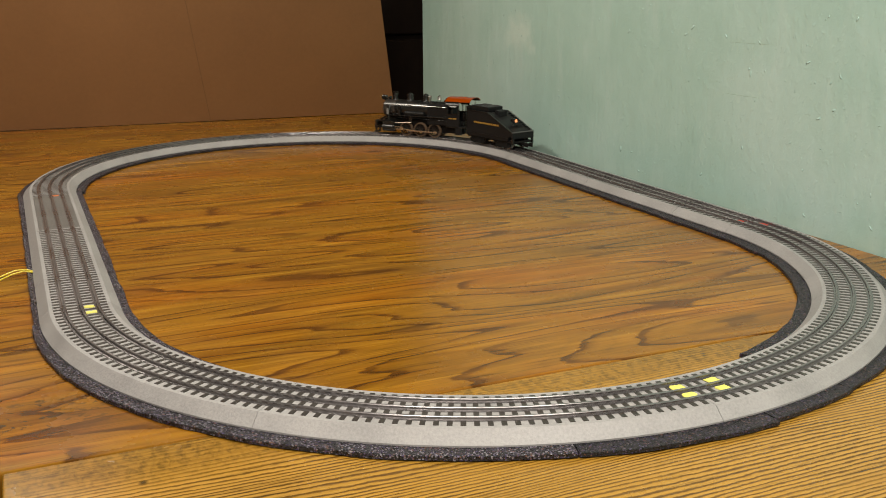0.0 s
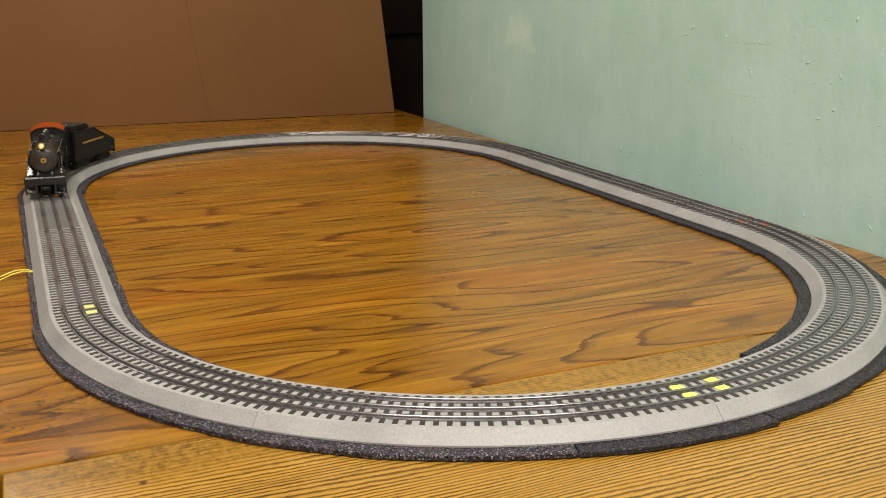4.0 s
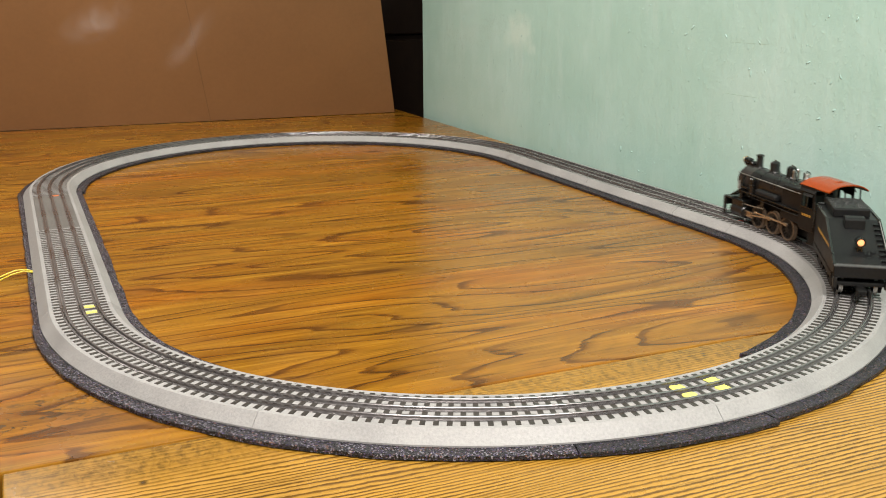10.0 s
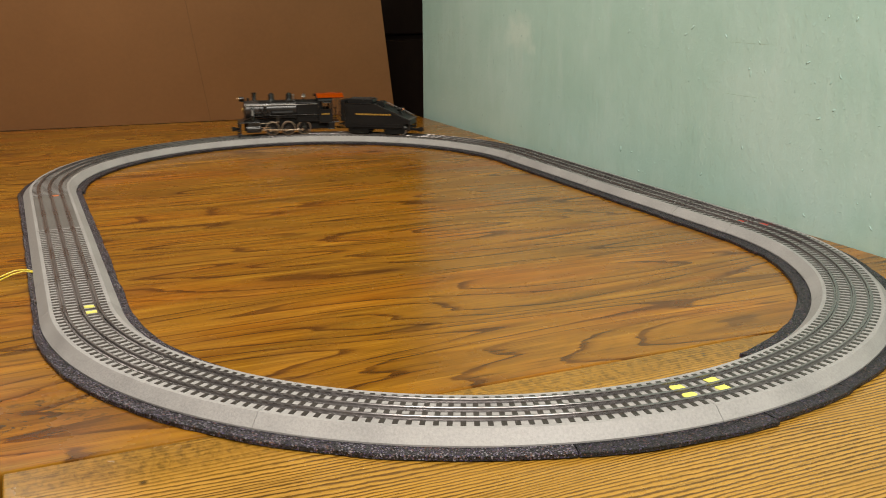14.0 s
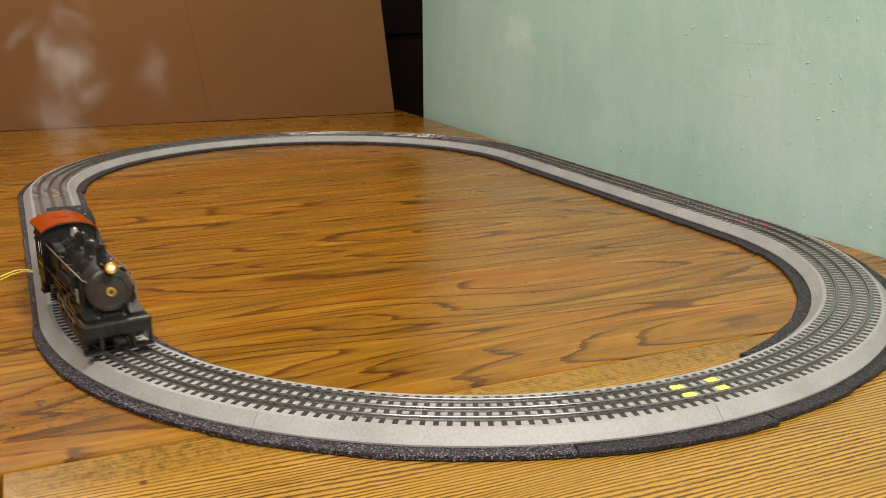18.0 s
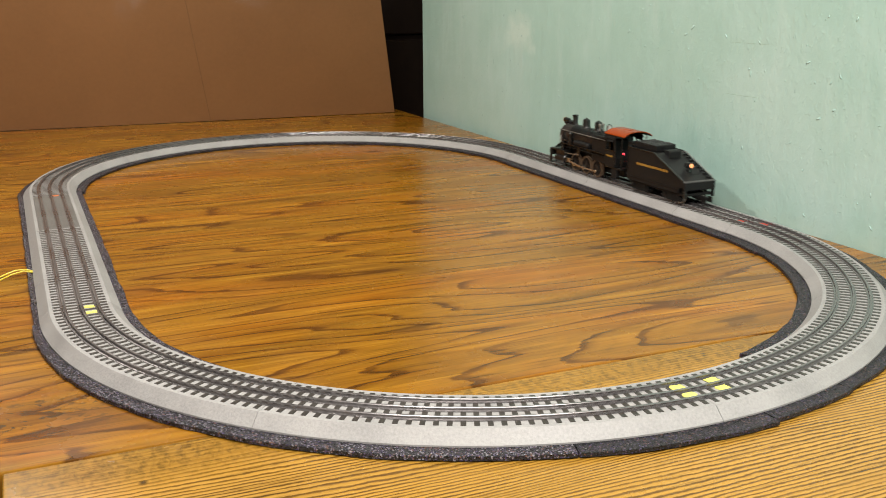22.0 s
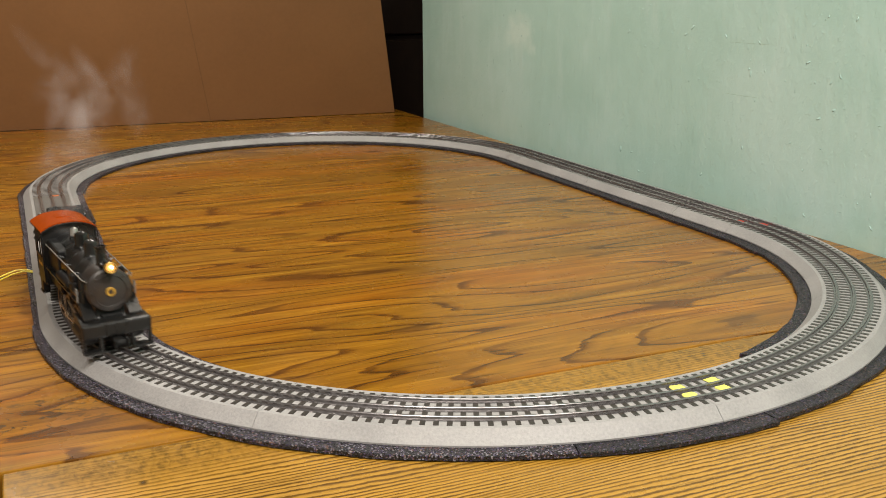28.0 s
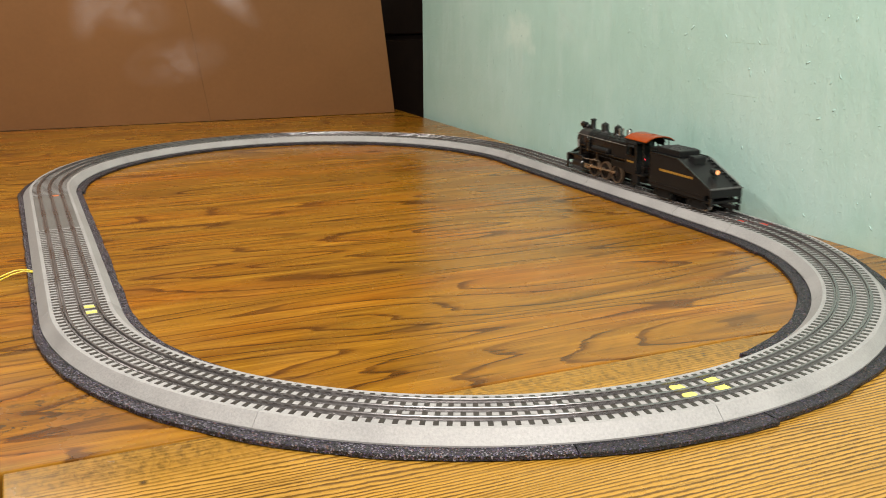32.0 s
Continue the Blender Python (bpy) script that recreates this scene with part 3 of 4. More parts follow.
def steam_locomotive():
    loco = thing("toy_steam_locomotive", "black toy steam locomotive with red cab roof on the track", "toy train", group="train")
    moving = []
    # boiler
    def boiler_y(r0, x0, x1, mat, name, extra=()):
        bm = turned([(r0 - 0.0012, x0), (r0, x0 + 0.001), (r0, x1 - 0.001), (r0 - 0.0012, x1)], Matrix.Translation((0, 0, 0.0580)) @ ALONG_X, 40)
        return part(name, bm, mat, loco, smooth=True)
    boiler = boiler_y(0.0205, -0.072, 0.064, BLACK, "boiler")
    smoke = boiler_y(0.0207, 0.0642, 0.0950, GRAPHITE, "smokebox")
    for x in (-0.048, -0.022, 0.010, 0.040, 0.0635):
        part("boiler_band", turned([(0.0204, x), (0.0209, x + 0.0002), (0.0209, x + 0.0016), (0.0204, x + 0.0018)], Matrix.Translation((0, 0, 0.0580)) @ ALONG_X, 40), BLACK, boiler, smooth=True)
    door = part("smokebox_door", turned([(0.0195, 0.0945), (0.0190, 0.0962), (0.0150, 0.0975), (0.0145, 0.0968), (0.0060, 0.0990), (0.0001, 0.0992)], Matrix.Translation((0, 0, 0.0580)) @ ALONG_X, 36), GRAPHITE, smoke, smooth=True)
    part("number_plate", turned([(0.0044, 0.0985), (0.0044, 0.1000), (0.0040, 0.1004), (0.0026, 0.1004), (0.0022, 0.0996), (0.0001, 0.0996)], Matrix.Translation((0, 0, 0.0580)) @ ALONG_X, 24), BRASS, smoke, "round gold plate", smooth=True)
    part("plate_boss", turned([(0.0018, 0.0992), (0.0018, 0.1003), (0.0001, 0.1005)], Matrix.Translation((0, 0, 0.0580)) @ ALONG_X, 16), GRAPHITE, smoke, smooth=True)
    for i in range(8):
        a = 2 * math.pi * i / 8
        part("door_clamp", solid(0.0955, 0.0978, -0.0012, 0.0012, -0.0012, 0.0012, m=Matrix.Translation((0, 0.0172 * math.cos(a), 0.0580 + 0.0172 * math.sin(a)))), GRAPHITE, smoke)
    # firebox flanks under the boiler
    part("firebox", prism(bmesh.new(), [(-0.072, 0.028), (-0.019, 0.028), (-0.019, 0.0735), (-0.072, 0.0745)], -0.0222, 0.0222, 0.0022), TENDER_BLACK, loco)
    part("frame", solid(-0.105, 0.098, -0.0095, 0.0095, 0.010, 0.036, bevel=0.0008), FRAME_BLACK, loco)
    # chimney, domes, bell, generator, headlight
    part("chimney", turned([(0.0078, 0.0745), (0.0058, 0.0775), (0.0046, 0.080), (0.0046, 0.0935), (0.0056, 0.0945), (0.0056, 0.0962), (0.0038, 0.0962), (0.0036, 0.088)], Matrix.Translation((0.0735, 0, 0)), 24), BLACK, loco, smooth=True)
    for x, name in ((0.0350, "sand_dome"), (-0.0050, "steam_dome")):
        part(name, turned([(0.0094, 0.0755), (0.0076, 0.0785), (0.0068, 0.081), (0.0068, 0.0885), (0.0062, 0.0915), (0.0040, 0.0935), (0.0012, 0.0942), (0.0012, 0.0955), (0.0001, 0.0956)], Matrix.Translation((x, 0, 0)), 28), BLACK, loco, smooth=True)
    for y in (-0.0035, 0.0035):
        valve = part("safety_valve", turned([(0.0014, 0.076), (0.0014, 0.086), (0.0020, 0.087), (0.0020, 0.0895), (0.0006, 0.091)], Matrix.Translation((-0.0155, y, 0)), 12), NICKEL, loco, "small bright metal valve", smooth=True)
    bell = part("bell_hanger", tube(bmesh.new(), [(-0.039, -0.0045, 0.0775), (-0.039, -0.0045, 0.0905), (-0.039, 0, 0.0925), (-0.039, 0.0045, 0.0905), (-0.039, 0.0045, 0.0775)], 0.0008), BLACK, loco, smooth=True)
    part("bell", turned([(0.0050, 0.0810), (0.0044, 0.0822), (0.0042, 0.0850), (0.0034, 0.0876), (0.0016, 0.0888), (0.0001, 0.0890)], Matrix.Translation((-0.039, 0, 0.002)), 20), NICKEL, bell, "bright nickel bell", smooth=True)
    part("generator", turned([(0.0026, -0.005), (0.0032, -0.004), (0.0032, 0.004), (0.0026, 0.005)], Matrix.Translation((0.0875, 0, 0.0815)) @ ALONG_Y, 18), BLACK, loco, smooth=True)
    part("headlight_bracket", prism(bmesh.new(), [(0.0900, 0.0755), (0.0985, 0.0755), (0.1065, 0.0775), (0.1065, 0.0792), (0.0930, 0.0790)], -0.0036, 0.0036), BLACK, loco)
    lamp_body = part("headlight", turned([(0.0036, 0.0955), (0.0046, 0.0965), (0.0046, 0.1065), (0.0052, 0.1070), (0.0052, 0.1085), (0.0040, 0.1085), (0.0038, 0.1065)], Matrix.Translation((0, 0, 0.0832)) @ ALONG_X, 24), BLACK, loco, smooth=True)
    part("lens", turned([(0.0037, 0.1068), (0.0034, 0.1078), (0.0018, 0.1084), (0.0001, 0.1085)], Matrix.Translation((0, 0, 0.0832)) @ ALONG_X, 20), HEAD_GLOW, lamp_body, "lit amber lens", smooth=True)
    part("bulb", turned([(0.0016, 0.1082), (0.0014, 0.1090), (0.0001, 0.1093)], Matrix.Translation((0, 0.0006, 0.0836)) @ ALONG_X, 14), FILAMENT, lamp_body, "bright lamp bulb", smooth=True)
    part("lens_rim", lathe(bmesh.new(), [(0.0040, 0.1078), (0.0052, 0.1080), (0.0054, 0.1088), (0.0048, 0.1092), (0.0039, 0.1088), (0.0040, 0.1078)], Matrix.Translation((0, 0, 0.0832)) @ ALONG_X, 24, close=False), BRASS, lamp_body, "brass lens rim", smooth=True)
    # handrails, running boards, air tanks
    for sgn in (-1, 1):
        rail = part("handrail", tube(bmesh.new(), [(-0.070, sgn * 0.0236, 0.0690), (0.020, sgn * 0.0232, 0.0693), (0.088, sgn * 0.0222, 0.0695), (0.0945, sgn * 0.0200, 0.0690)], 0.0007, 6), NICKEL, loco, "thin bright handrail", smooth=True)
        for x in (-0.05, -0.012, 0.022, 0.055, 0.084):
            part("stanchion", tube(bmesh.new(), [(x, sgn * 0.0165, 0.0675), (x, sgn * 0.0238, 0.0693)], 0.0008, 6), BLACK, rail)
        part("running_board", solid(-0.072, 0.080, min(sgn * 0.0150, sgn * 0.0270), max(sgn * 0.0150, sgn * 0.0270), 0.0450, 0.0466, bevel=0.0004), BLACK, loco)
        part("front_step_plate", prism(bmesh.new(), [(0.0800, 0.0450), (0.1010, 0.0340), (0.1010, 0.0355), (0.0805, 0.0466)], min(sgn * 0.0150, sgn * 0.0265), max(sgn * 0.0150, sgn * 0.0265)), BLACK, loco)
        part("air_tank", turned([(0.0030, -0.012), (0.0048, -0.010), (0.0048, 0.036), (0.0030, 0.038)], Matrix.Translation((0, sgn * 0.0225, 0.0512)) @ ALONG_X, 18), TENDER_BLACK, loco, smooth=True)
        part("air_pump", turned([(0.0034, 0.046), (0.0042, 0.047), (0.0042, 0.058), (0.0028, 0.059), (0.0028, 0.0605), (0.0040, 0.061), (0.0040, 0.066), (0.0020, 0.068)], Matrix.Translation((0.052, sgn * 0.0225, 0)), 16), BLACK, loco, smooth=True)
        part("steam_pipe", tube(bmesh.new(), [(0.079, sgn * 0.0180, 0.0660), (0.079, sgn * 0.0212, 0.0560), (0.079, sgn * 0.0222, 0.0330)], 0.0036, 12), BLACK, loco, smooth=True)
        part("pipe_cover", solid(0.0775, 0.0825, min(sgn * 0.0260, sgn * 0.0270), max(sgn * 0.0260, sgn * 0.0270), 0.0470, 0.0600, bevel=0.0003), GREY_STEP, loco, "light grey pipe cover")
        part("pipe_bracket", solid(0.0590, 0.0776, min(sgn * 0.0240, sgn * 0.0262), max(sgn * 0.0240, sgn * 0.0262), 0.0505, 0.0535, bevel=0.0005), BLACK, loco)
        for k in range(3):
            part("pipe", tube(bmesh.new(), [(-0.070, sgn * (0.0215 + 0.001 * k), 0.0435 - 0.002 * k), (0.058, sgn * (0.0215 + 0.001 * k), 0.0440 - 0.0015 * k)], 0.0006, 6), BLACK, loco, smooth=True)
        # cylinder and valve chest
        cyl = part("cylinder", turned([(0.0070, 0.0620), (0.0084, 0.0630), (0.0084, 0.0930), (0.0070, 0.0945), (0.0020, 0.0955)], Matrix.Translation((0, sgn * 0.0225, 0.0165)) @ ALONG_X, 24), BLACK, loco, smooth=True)
        part("valve_chest", solid(0.0640, 0.0930, min(sgn * 0.0120, sgn * 0.0285), max(sgn * 0.0120, sgn * 0.0285), 0.0235, 0.0325, bevel=0.0012), BLACK, cyl)
        part("cylinder_apron", solid(0.0638, 0.0932, min(sgn * 0.0130, sgn * 0.0280), max(sgn * 0.0130, sgn * 0.0280), 0.0085, 0.0240, bevel=0.0016), BLACK, cyl)
        for z in (0.0190, 0.0130):
            part("slide_bar", solid(0.0400, 0.0625, min(sgn * 0.0235, sgn * 0.0262), max(sgn * 0.0235, sgn * 0.0262), z, z + 0.0013), COPPER, cyl)
        part("valve_hanger", prism(bmesh.new(), [(0.0190, 0.0455), (0.0270, 0.0455), (0.0265, 0.0300), (0.0230, 0.0255), (0.0200, 0.0300)], min(sgn * 0.0215, sgn * 0.0235), max(sgn * 0.0215, sgn * 0.0235), 0.0006), BLACK, loco)
        part("valve_rod", tube(bmesh.new(), [(0.020, sgn * 0.0235, 0.0310), (0.045, sgn * 0.0240, 0.0290), (0.066, sgn * 0.0240, 0.0280)], 0.0010, 6), COPPER, loco, smooth=True)
    # saddle, pilot beam, pilot, coupler
    part("smokebox_saddle", prism(bmesh.new(), [(0.066, 0.030), (0.092, 0.030), (0.089, 0.041), (0.069, 0.041)], -0.0130, 0.0130, 0.0008), BLACK, loco)
    part("pilot_deck", solid(0.0900, 0.1105, -0.0305, 0.0305, 0.0305, 0.0330, bevel=0.0005), BLACK, loco)
    beam = part("pilot_beam", solid(0.1060, 0.1120, -0.0318, 0.0318, 0.0190, 0.0332, bevel=0.0022), BLACK, loco)
    part("pilot_step", solid(0.1050, 0.1150, -0.0318, -0.0130, 0.0055, 0.0075, bevel=0.0004), BLACK, beam)
    part("pilot_step", solid(0.1050, 0.1150, 0.0130, 0.0318, 0.0055, 0.0075, bevel=0.0004), BLACK, beam)
    for y in (-0.0300, -0.0145, 0.0145, 0.0300):
        part("step_hanger", solid(0.1065, 0.1100, y - 0.0015, y + 0.0015, 0.0070, 0.0200), BLACK, beam)
    for y in (-0.009, 0.0, 0.009):
        part("beam_rib", solid(0.1118, 0.1132, y - 0.0012, y + 0.0012, 0.0205, 0.0320), BLACK, beam)
    coup = part("coupler", prism(bmesh.new(), [(0.1060, 0.0120), (0.1230, 0.0120), (0.1245, 0.0150), (0.1230, 0.0185), (0.1060, 0.0170)], -0.0040, 0.0040, 0.0010), FRAME_BLACK, loco)
    for y0, y1 in ((-0.0068, -0.0042), (0.0042, 0.0068)):
        part("knuckle", solid(0.1180, 0.1270, y0, y1, 0.0110, 0.0195, bevel=0.0010), FRAME_BLACK, coup)
    # cab: thin walls with openings, arched roof
    cab = part("cab_floor", solid(-0.1180, -0.0700, -0.0265, 0.0265, 0.0250, 0.0275, bevel=0.0005), BLACK, loco)
    for sgn in (-1, 1):
        bm = bmesh.new()
        y0, y1 = min(sgn * 0.0265, sgn * 0.0279), max(sgn * 0.0265, sgn * 0.0279)
        box(bm, -0.1010, -0.0700, y0, y1, 0.0270, 0.0560)
        box(bm, -0.1010, -0.0700, y0, y1, 0.0735, 0.0832)
        box(bm, -0.1010, -0.0970, y0, y1, 0.0560, 0.0735)
        box(bm, -0.0735, -0.0700, y0, y1, 0.0560, 0.0735)
        wall = part("cab_side", bm, TENDER_BLACK, loco)
        part("window_post", solid(-0.0850, -0.0832, y0 + 0.0002, y1 - 0.0002, 0.0560, 0.0735), BLACK, wall)
        part("arm_rest", solid(-0.0985, -0.0725, min(sgn * 0.0277, sgn * 0.0290), max(sgn * 0.0277, sgn * 0.0290), 0.0552, 0.0566), BLACK, wall)
        part("eave", flank([(0.0277, 0.0762), (0.0298, 0.0762), (0.0262, 0.0828), (0.0257, 0.0828)], sgn, -0.1020, -0.0695), BLACK, wall, "glossy black slanting eave")
        part("awning", flank([(0.0277, 0.0712), (0.0307, 0.0712), (0.0283, 0.0744), (0.0277, 0.0744)], sgn, -0.0970, -0.0790), BLACK, wall)
        part("grab_iron", tube(bmesh.new(), [(-0.1012, sgn * 0.0275, 0.0330), (-0.1022, sgn * 0.0279, 0.0360), (-0.1022, sgn * 0.0279, 0.0660), (-0.1012, sgn * 0.0275, 0.0690)], 0.0006, 6), BLACK, wall, smooth=True)
        for k in range(4):
            x0 = -0.0945 + 0.0048 * k
            part("number_bar", solid(x0, x0 + 0.0034, min(sgn * 0.0279, sgn * 0.0282), max(sgn * 0.0279, sgn * 0.0282), 0.0445, 0.0475), BRASS, wall, "small gold bar")
        step = part("cab_step", solid(-0.1060, -0.0910, min(sgn * 0.0200, sgn * 0.0270), max(sgn * 0.0200, sgn * 0.0270), 0.0120, 0.0262, bevel=0.0010), TENDER_BLACK, loco)
        part("step_tread", solid(-0.1065, -0.0905, min(sgn * 0.0205, sgn * 0.0281), max(sgn * 0.0205, sgn * 0.0281), 0.0103, 0.0121, bevel=0.0004), BLACK, step)
    bm = bmesh.new()
    box(bm, -0.0715, -0.0700, -0.0264, 0.0264, 0.0270, 0.0790)
    part("cab_front", bm, BLACK, loco)
    part("backhead", prism(bmesh.new(), [(-0.0860, 0.0276), (-0.0718, 0.0276), (-0.0718, 0.0720), (-0.0800, 0.0700)], -0.0140, 0.0140, 0.0010), FRAME_BLACK, loco)
    lit = part("cab_indicator", solid(-0.0858, -0.0810, -0.0015, 0.0015, 0.0455, 0.0485, bevel=0.0004), CAB_GLOW, loco, "small glowing red lamp")
    for y in (-0.0026, 0.0018):
        part("hood", solid(-0.0868, -0.0805, y, y + 0.0008, 0.0445, 0.0495), FRAME_BLACK, lit, "black lamp hood")
    part("hood", solid(-0.0872, -0.0805, -0.0026, 0.0026, 0.0492, 0.0502), FRAME_BLACK, lit, "black lamp hood")
    for sgn in (-1, 1):
        part("rear_post", tube(bmesh.new(), [(-0.1165, sgn * 0.0246, 0.0276), (-0.1165, sgn * 0.0246, 0.0832)], 0.0009, 6), BLACK, loco, smooth=True)
    lever = part("brake_lever", tube(bmesh.new(), [(-0.1080, 0.0170, 0.0276), (-0.1085, 0.0170, 0.0560)], 0.0011, 8), BLACK, loco, smooth=True)
    part("knob", turned([(0.0005, 0.0552), (0.0024, 0.0570), (0.0024, 0.0590), (0.0005, 0.0608)], Matrix.Translation((-0.1085, 0.0170, 0)), 10), BLACK, lever, smooth=True)
    part("seat_box", solid(-0.1000, -0.0850, 0.0150, 0.0270, 0.0276, 0.0420, bevel=0.0006), FRAME_BLACK, loco)

    def arch(x0, x1, half, z0, rise, thick, bevel_rows=14):
        bm = bmesh.new()
        out = []
        for i in range(bevel_rows + 1):
            u = -1 + 2 * i / bevel_rows
            out.append((u * half, z0 + rise * (1 - abs(u) ** 2.6)))
        prof = out + [(a, b - thick) for a, b in reversed(out)]
        return sweep(bm, [(x0, 0, 0), (x1, 0, 0)], prof)
    roof = part("cab_roof", arch(-0.1275, -0.0672, 0.0279, 0.0836, 0.0078, 0.0013), ROOF_RED, loco, "arched red-orange roof", smooth=True)
    part("roof_hatch", arch(-0.1080, -0.0910, 0.0080, 0.0910, 0.0012, 0.0008), ROOF_RED, roof, smooth=True)
    part("roof_underside", arch(-0.1268, -0.0640, 0.0280, 0.0824, 0.0078, 0.0008), FRAME_BLACK, roof, "black underside")
    part("cab_front_arch", arch(-0.0716, -0.0699, 0.0264, 0.0815, 0.0074, 0.0100), BLACK, loco)
    part("drawbar", solid(-0.1300, -0.1100, -0.0030, 0.0030, 0.0115, 0.0135), FRAME_BLACK, loco)
    # drivers and rods
    me = wheel_meshes("driver", DRIVER_R, 0.0048, WHEEL_BROWN)
    tyre = tyre_mesh("driver_tyre", DRIVER_R, 0.0048, TYRE)
    for sgn in (-1, 1):
        for x in AXLES:
            m = Matrix.Translation((x, sgn * 0.0178, DRIVER_R)) @ pose(0, 0, 0, 0, 0, 180 if sgn > 0 else 0)
            w = spoked("driving_wheel", me, loco, m, 12)
            w["label"] = "spoked driving wheel"
            shared("tyre", tyre, w, Matrix())["label"] = "worn bronze-brown tyre"
            moving.append(("wheel", w, x, sgn))
        bm = bmesh.new()
        box(bm, AXLES[0] - 0.0030, AXLES[2] + 0.0030, -0.0008, 0.0008, -0.0013, 0.0013, bevel=0.0004)
        for x in AXLES:
            lathe(bm, [(0.0026, -0.0011), (0.0026, 0.0011)], Matrix.Translation((x, 0, 0)) @ ALONG_Y, 12)
        moving.append(("side", part("side_rod", bm, COPPER, loco, "bronzed coupling rod"), 0, sgn))
        bm = solid(0.0, 0.0500, -0.0007, 0.0007, -0.0012, 0.0012, bevel=0.0004)
        lathe(bm, [(0.0028, -0.0010), (0.0028, 0.0010)], ALONG_Y, 12)
        moving.append(("main", part("main_rod", bm, COPPER, loco, "bronzed main rod"), 0, sgn))
        bm = solid(-0.0030, 0.0036, -0.0014, 0.0014, -0.0036, 0.0036, bevel=0.0006)
        box(bm, 0.003, 0.0200, -0.0006, 0.0006, -0.0006, 0.0006)
        moving.append(("cross", part("crosshead", bm, COPPER, loco), 0, sgn))
    for x in AXLES:
        part("axle", turned([(0.0016, -0.0150), (0.0016, 0.0150)], Matrix.Translation((x, 0, DRIVER_R)) @ ALONG_Y, 10), FRAME_BLACK, loco)
    return loco, moving


def slope_tender():
    tender = thing("toy_tender", "charcoal slope-back toy coal tender with gold lettering, coupled behind the locomotive", "toy train", group="train")
    moving = []
    outline = [(-0.0800, 0.0270), (-0.0690, 0.0270), (-0.0660, 0.0165), (0.0710, 0.0165), (0.0710, 0.0695), (0.0000, 0.0695), (-0.0800, 0.0355)]
    body = part("body", prism(bmesh.new(), outline, -0.0290, 0.0290, 0.0012), TENDER_BLACK, tender)
    for sgn in (-1, 1):
        y0, y1 = min(sgn * 0.0288, sgn * 0.0296), max(sgn * 0.0288, sgn * 0.0296)
        part("side_rib", solid(-0.0660, 0.0705, y0, y1, 0.0225, 0.0235), TENDER_BLACK, body)
        part("top_rail", prism(bmesh.new(), [(0.0705, 0.0697), (0.0705, 0.0711), (-0.0004, 0.0711), (-0.0798, 0.0372), (-0.0795, 0.0358), (0.0002, 0.0697)], min(sgn * 0.0270, sgn * 0.0298), max(sgn * 0.0270, sgn * 0.0298), 0.0004), BLACK, body, "glossy black top rail")
        bm = bmesh.new()
        for k in range(34):
            bmesh.ops.create_icosphere(bm, subdivisions=1, radius=0.0005, matrix=Matrix.Translation((-0.0640 + 0.0040 * k, sgn * 0.0291, 0.0250)))
        tagged(part("rivets", bm, BLACK, body), kind="stuff")
        x = -0.0380
        for k, w in enumerate((0.0046, 0.0062, 0.0050, 0.0058, 0.0044, 0.0060, 0.0054, 0.0048, 0.0062, 0.0050, 0.0056, 0.0048)):
            part("letter_bar", solid(x, x + w, min(sgn * 0.0290, sgn * 0.02925), max(sgn * 0.0290, sgn * 0.02925), 0.0448, 0.0484), BRASS, body, "gold lettering bar")
            x += w + 0.0017
        # front steps and grab iron
        part("grab_iron", tube(bmesh.new(), [(0.0690, sgn * 0.0292, 0.0320), (0.0690, sgn * 0.0302, 0.0350), (0.0690, sgn * 0.0302, 0.0620), (0.0690, sgn * 0.0292, 0.0650)], 0.0005, 6), BLACK, body, smooth=True)
    # coal bunker
    part("bunker", prism(bmesh.new(), [(0.0075, 0.0697), (0.0660, 0.0697), (0.0660, 0.0800), (0.0100, 0.0800), (0.0075, 0.0790)], -0.0200, 0.0200, 0.0010), TENDER_BLACK, tender)
    bm = bmesh.new()
    rng = random.Random(11)
    for i in range(170):
        r = rng.uniform(0.0012, 0.0028)
        q = Matrix.Translation((rng.uniform(0.0125, 0.0635), rng.uniform(-0.0190, 0.0190), 0.0791)) @ pose(0, 0, 0, rng.uniform(0, 90), rng.uniform(0, 90), rng.uniform(0, 90)) @ Matrix.Diagonal((r, r * rng.uniform(0.6, 1), r * 0.7, 1))
        bmesh.ops.create_icosphere(bm, subdivisions=1, radius=1.0, matrix=q)
    tagged(part("coal_load", bm, COAL, tender, "black moulded coal load"), kind="stuff")
    part("hatch_box", prism(bmesh.new(), [(-0.0180, 0.0615), (-0.0030, 0.0680), (-0.0030, 0.0745), (-0.0140, 0.0745), (-0.0180, 0.0725)], -0.0110, 0.0110, 0.0010), TENDER_BLACK, tender)
    slope = Matrix.Translation((-0.0800, 0, 0.0355)) @ pose(0, 0, 0, 0, -math.degrees(math.atan2(0.0340, 0.080)), 0)
    # handrail and rungs down one side of the sloping back
    part("deck_rail", tube(bmesh.new(), [(0.004, -0.0270, 0.0008), (0.004, -0.0270, 0.0052), (0.008, -0.0270, 0.0046), (0.078, -0.0270, 0.0046), (0.081, -0.0270, 0.0010)], 0.0006, 6), GREY_STEP, tender, "thin grey handrail", smooth=True).matrix_basis = slope
    for i in range(8):
        part("rung", solid(0.008 + 0.0095 * i, 0.0095 + 0.0095 * i, -0.0265, -0.0200, 0.0004, 0.0026), BLACK, tender).matrix_basis = slope
    lampm = Matrix.Translation((-0.0535, 0, 0.0566)) @ pose(0, 0, 0, 0, -90, 0)
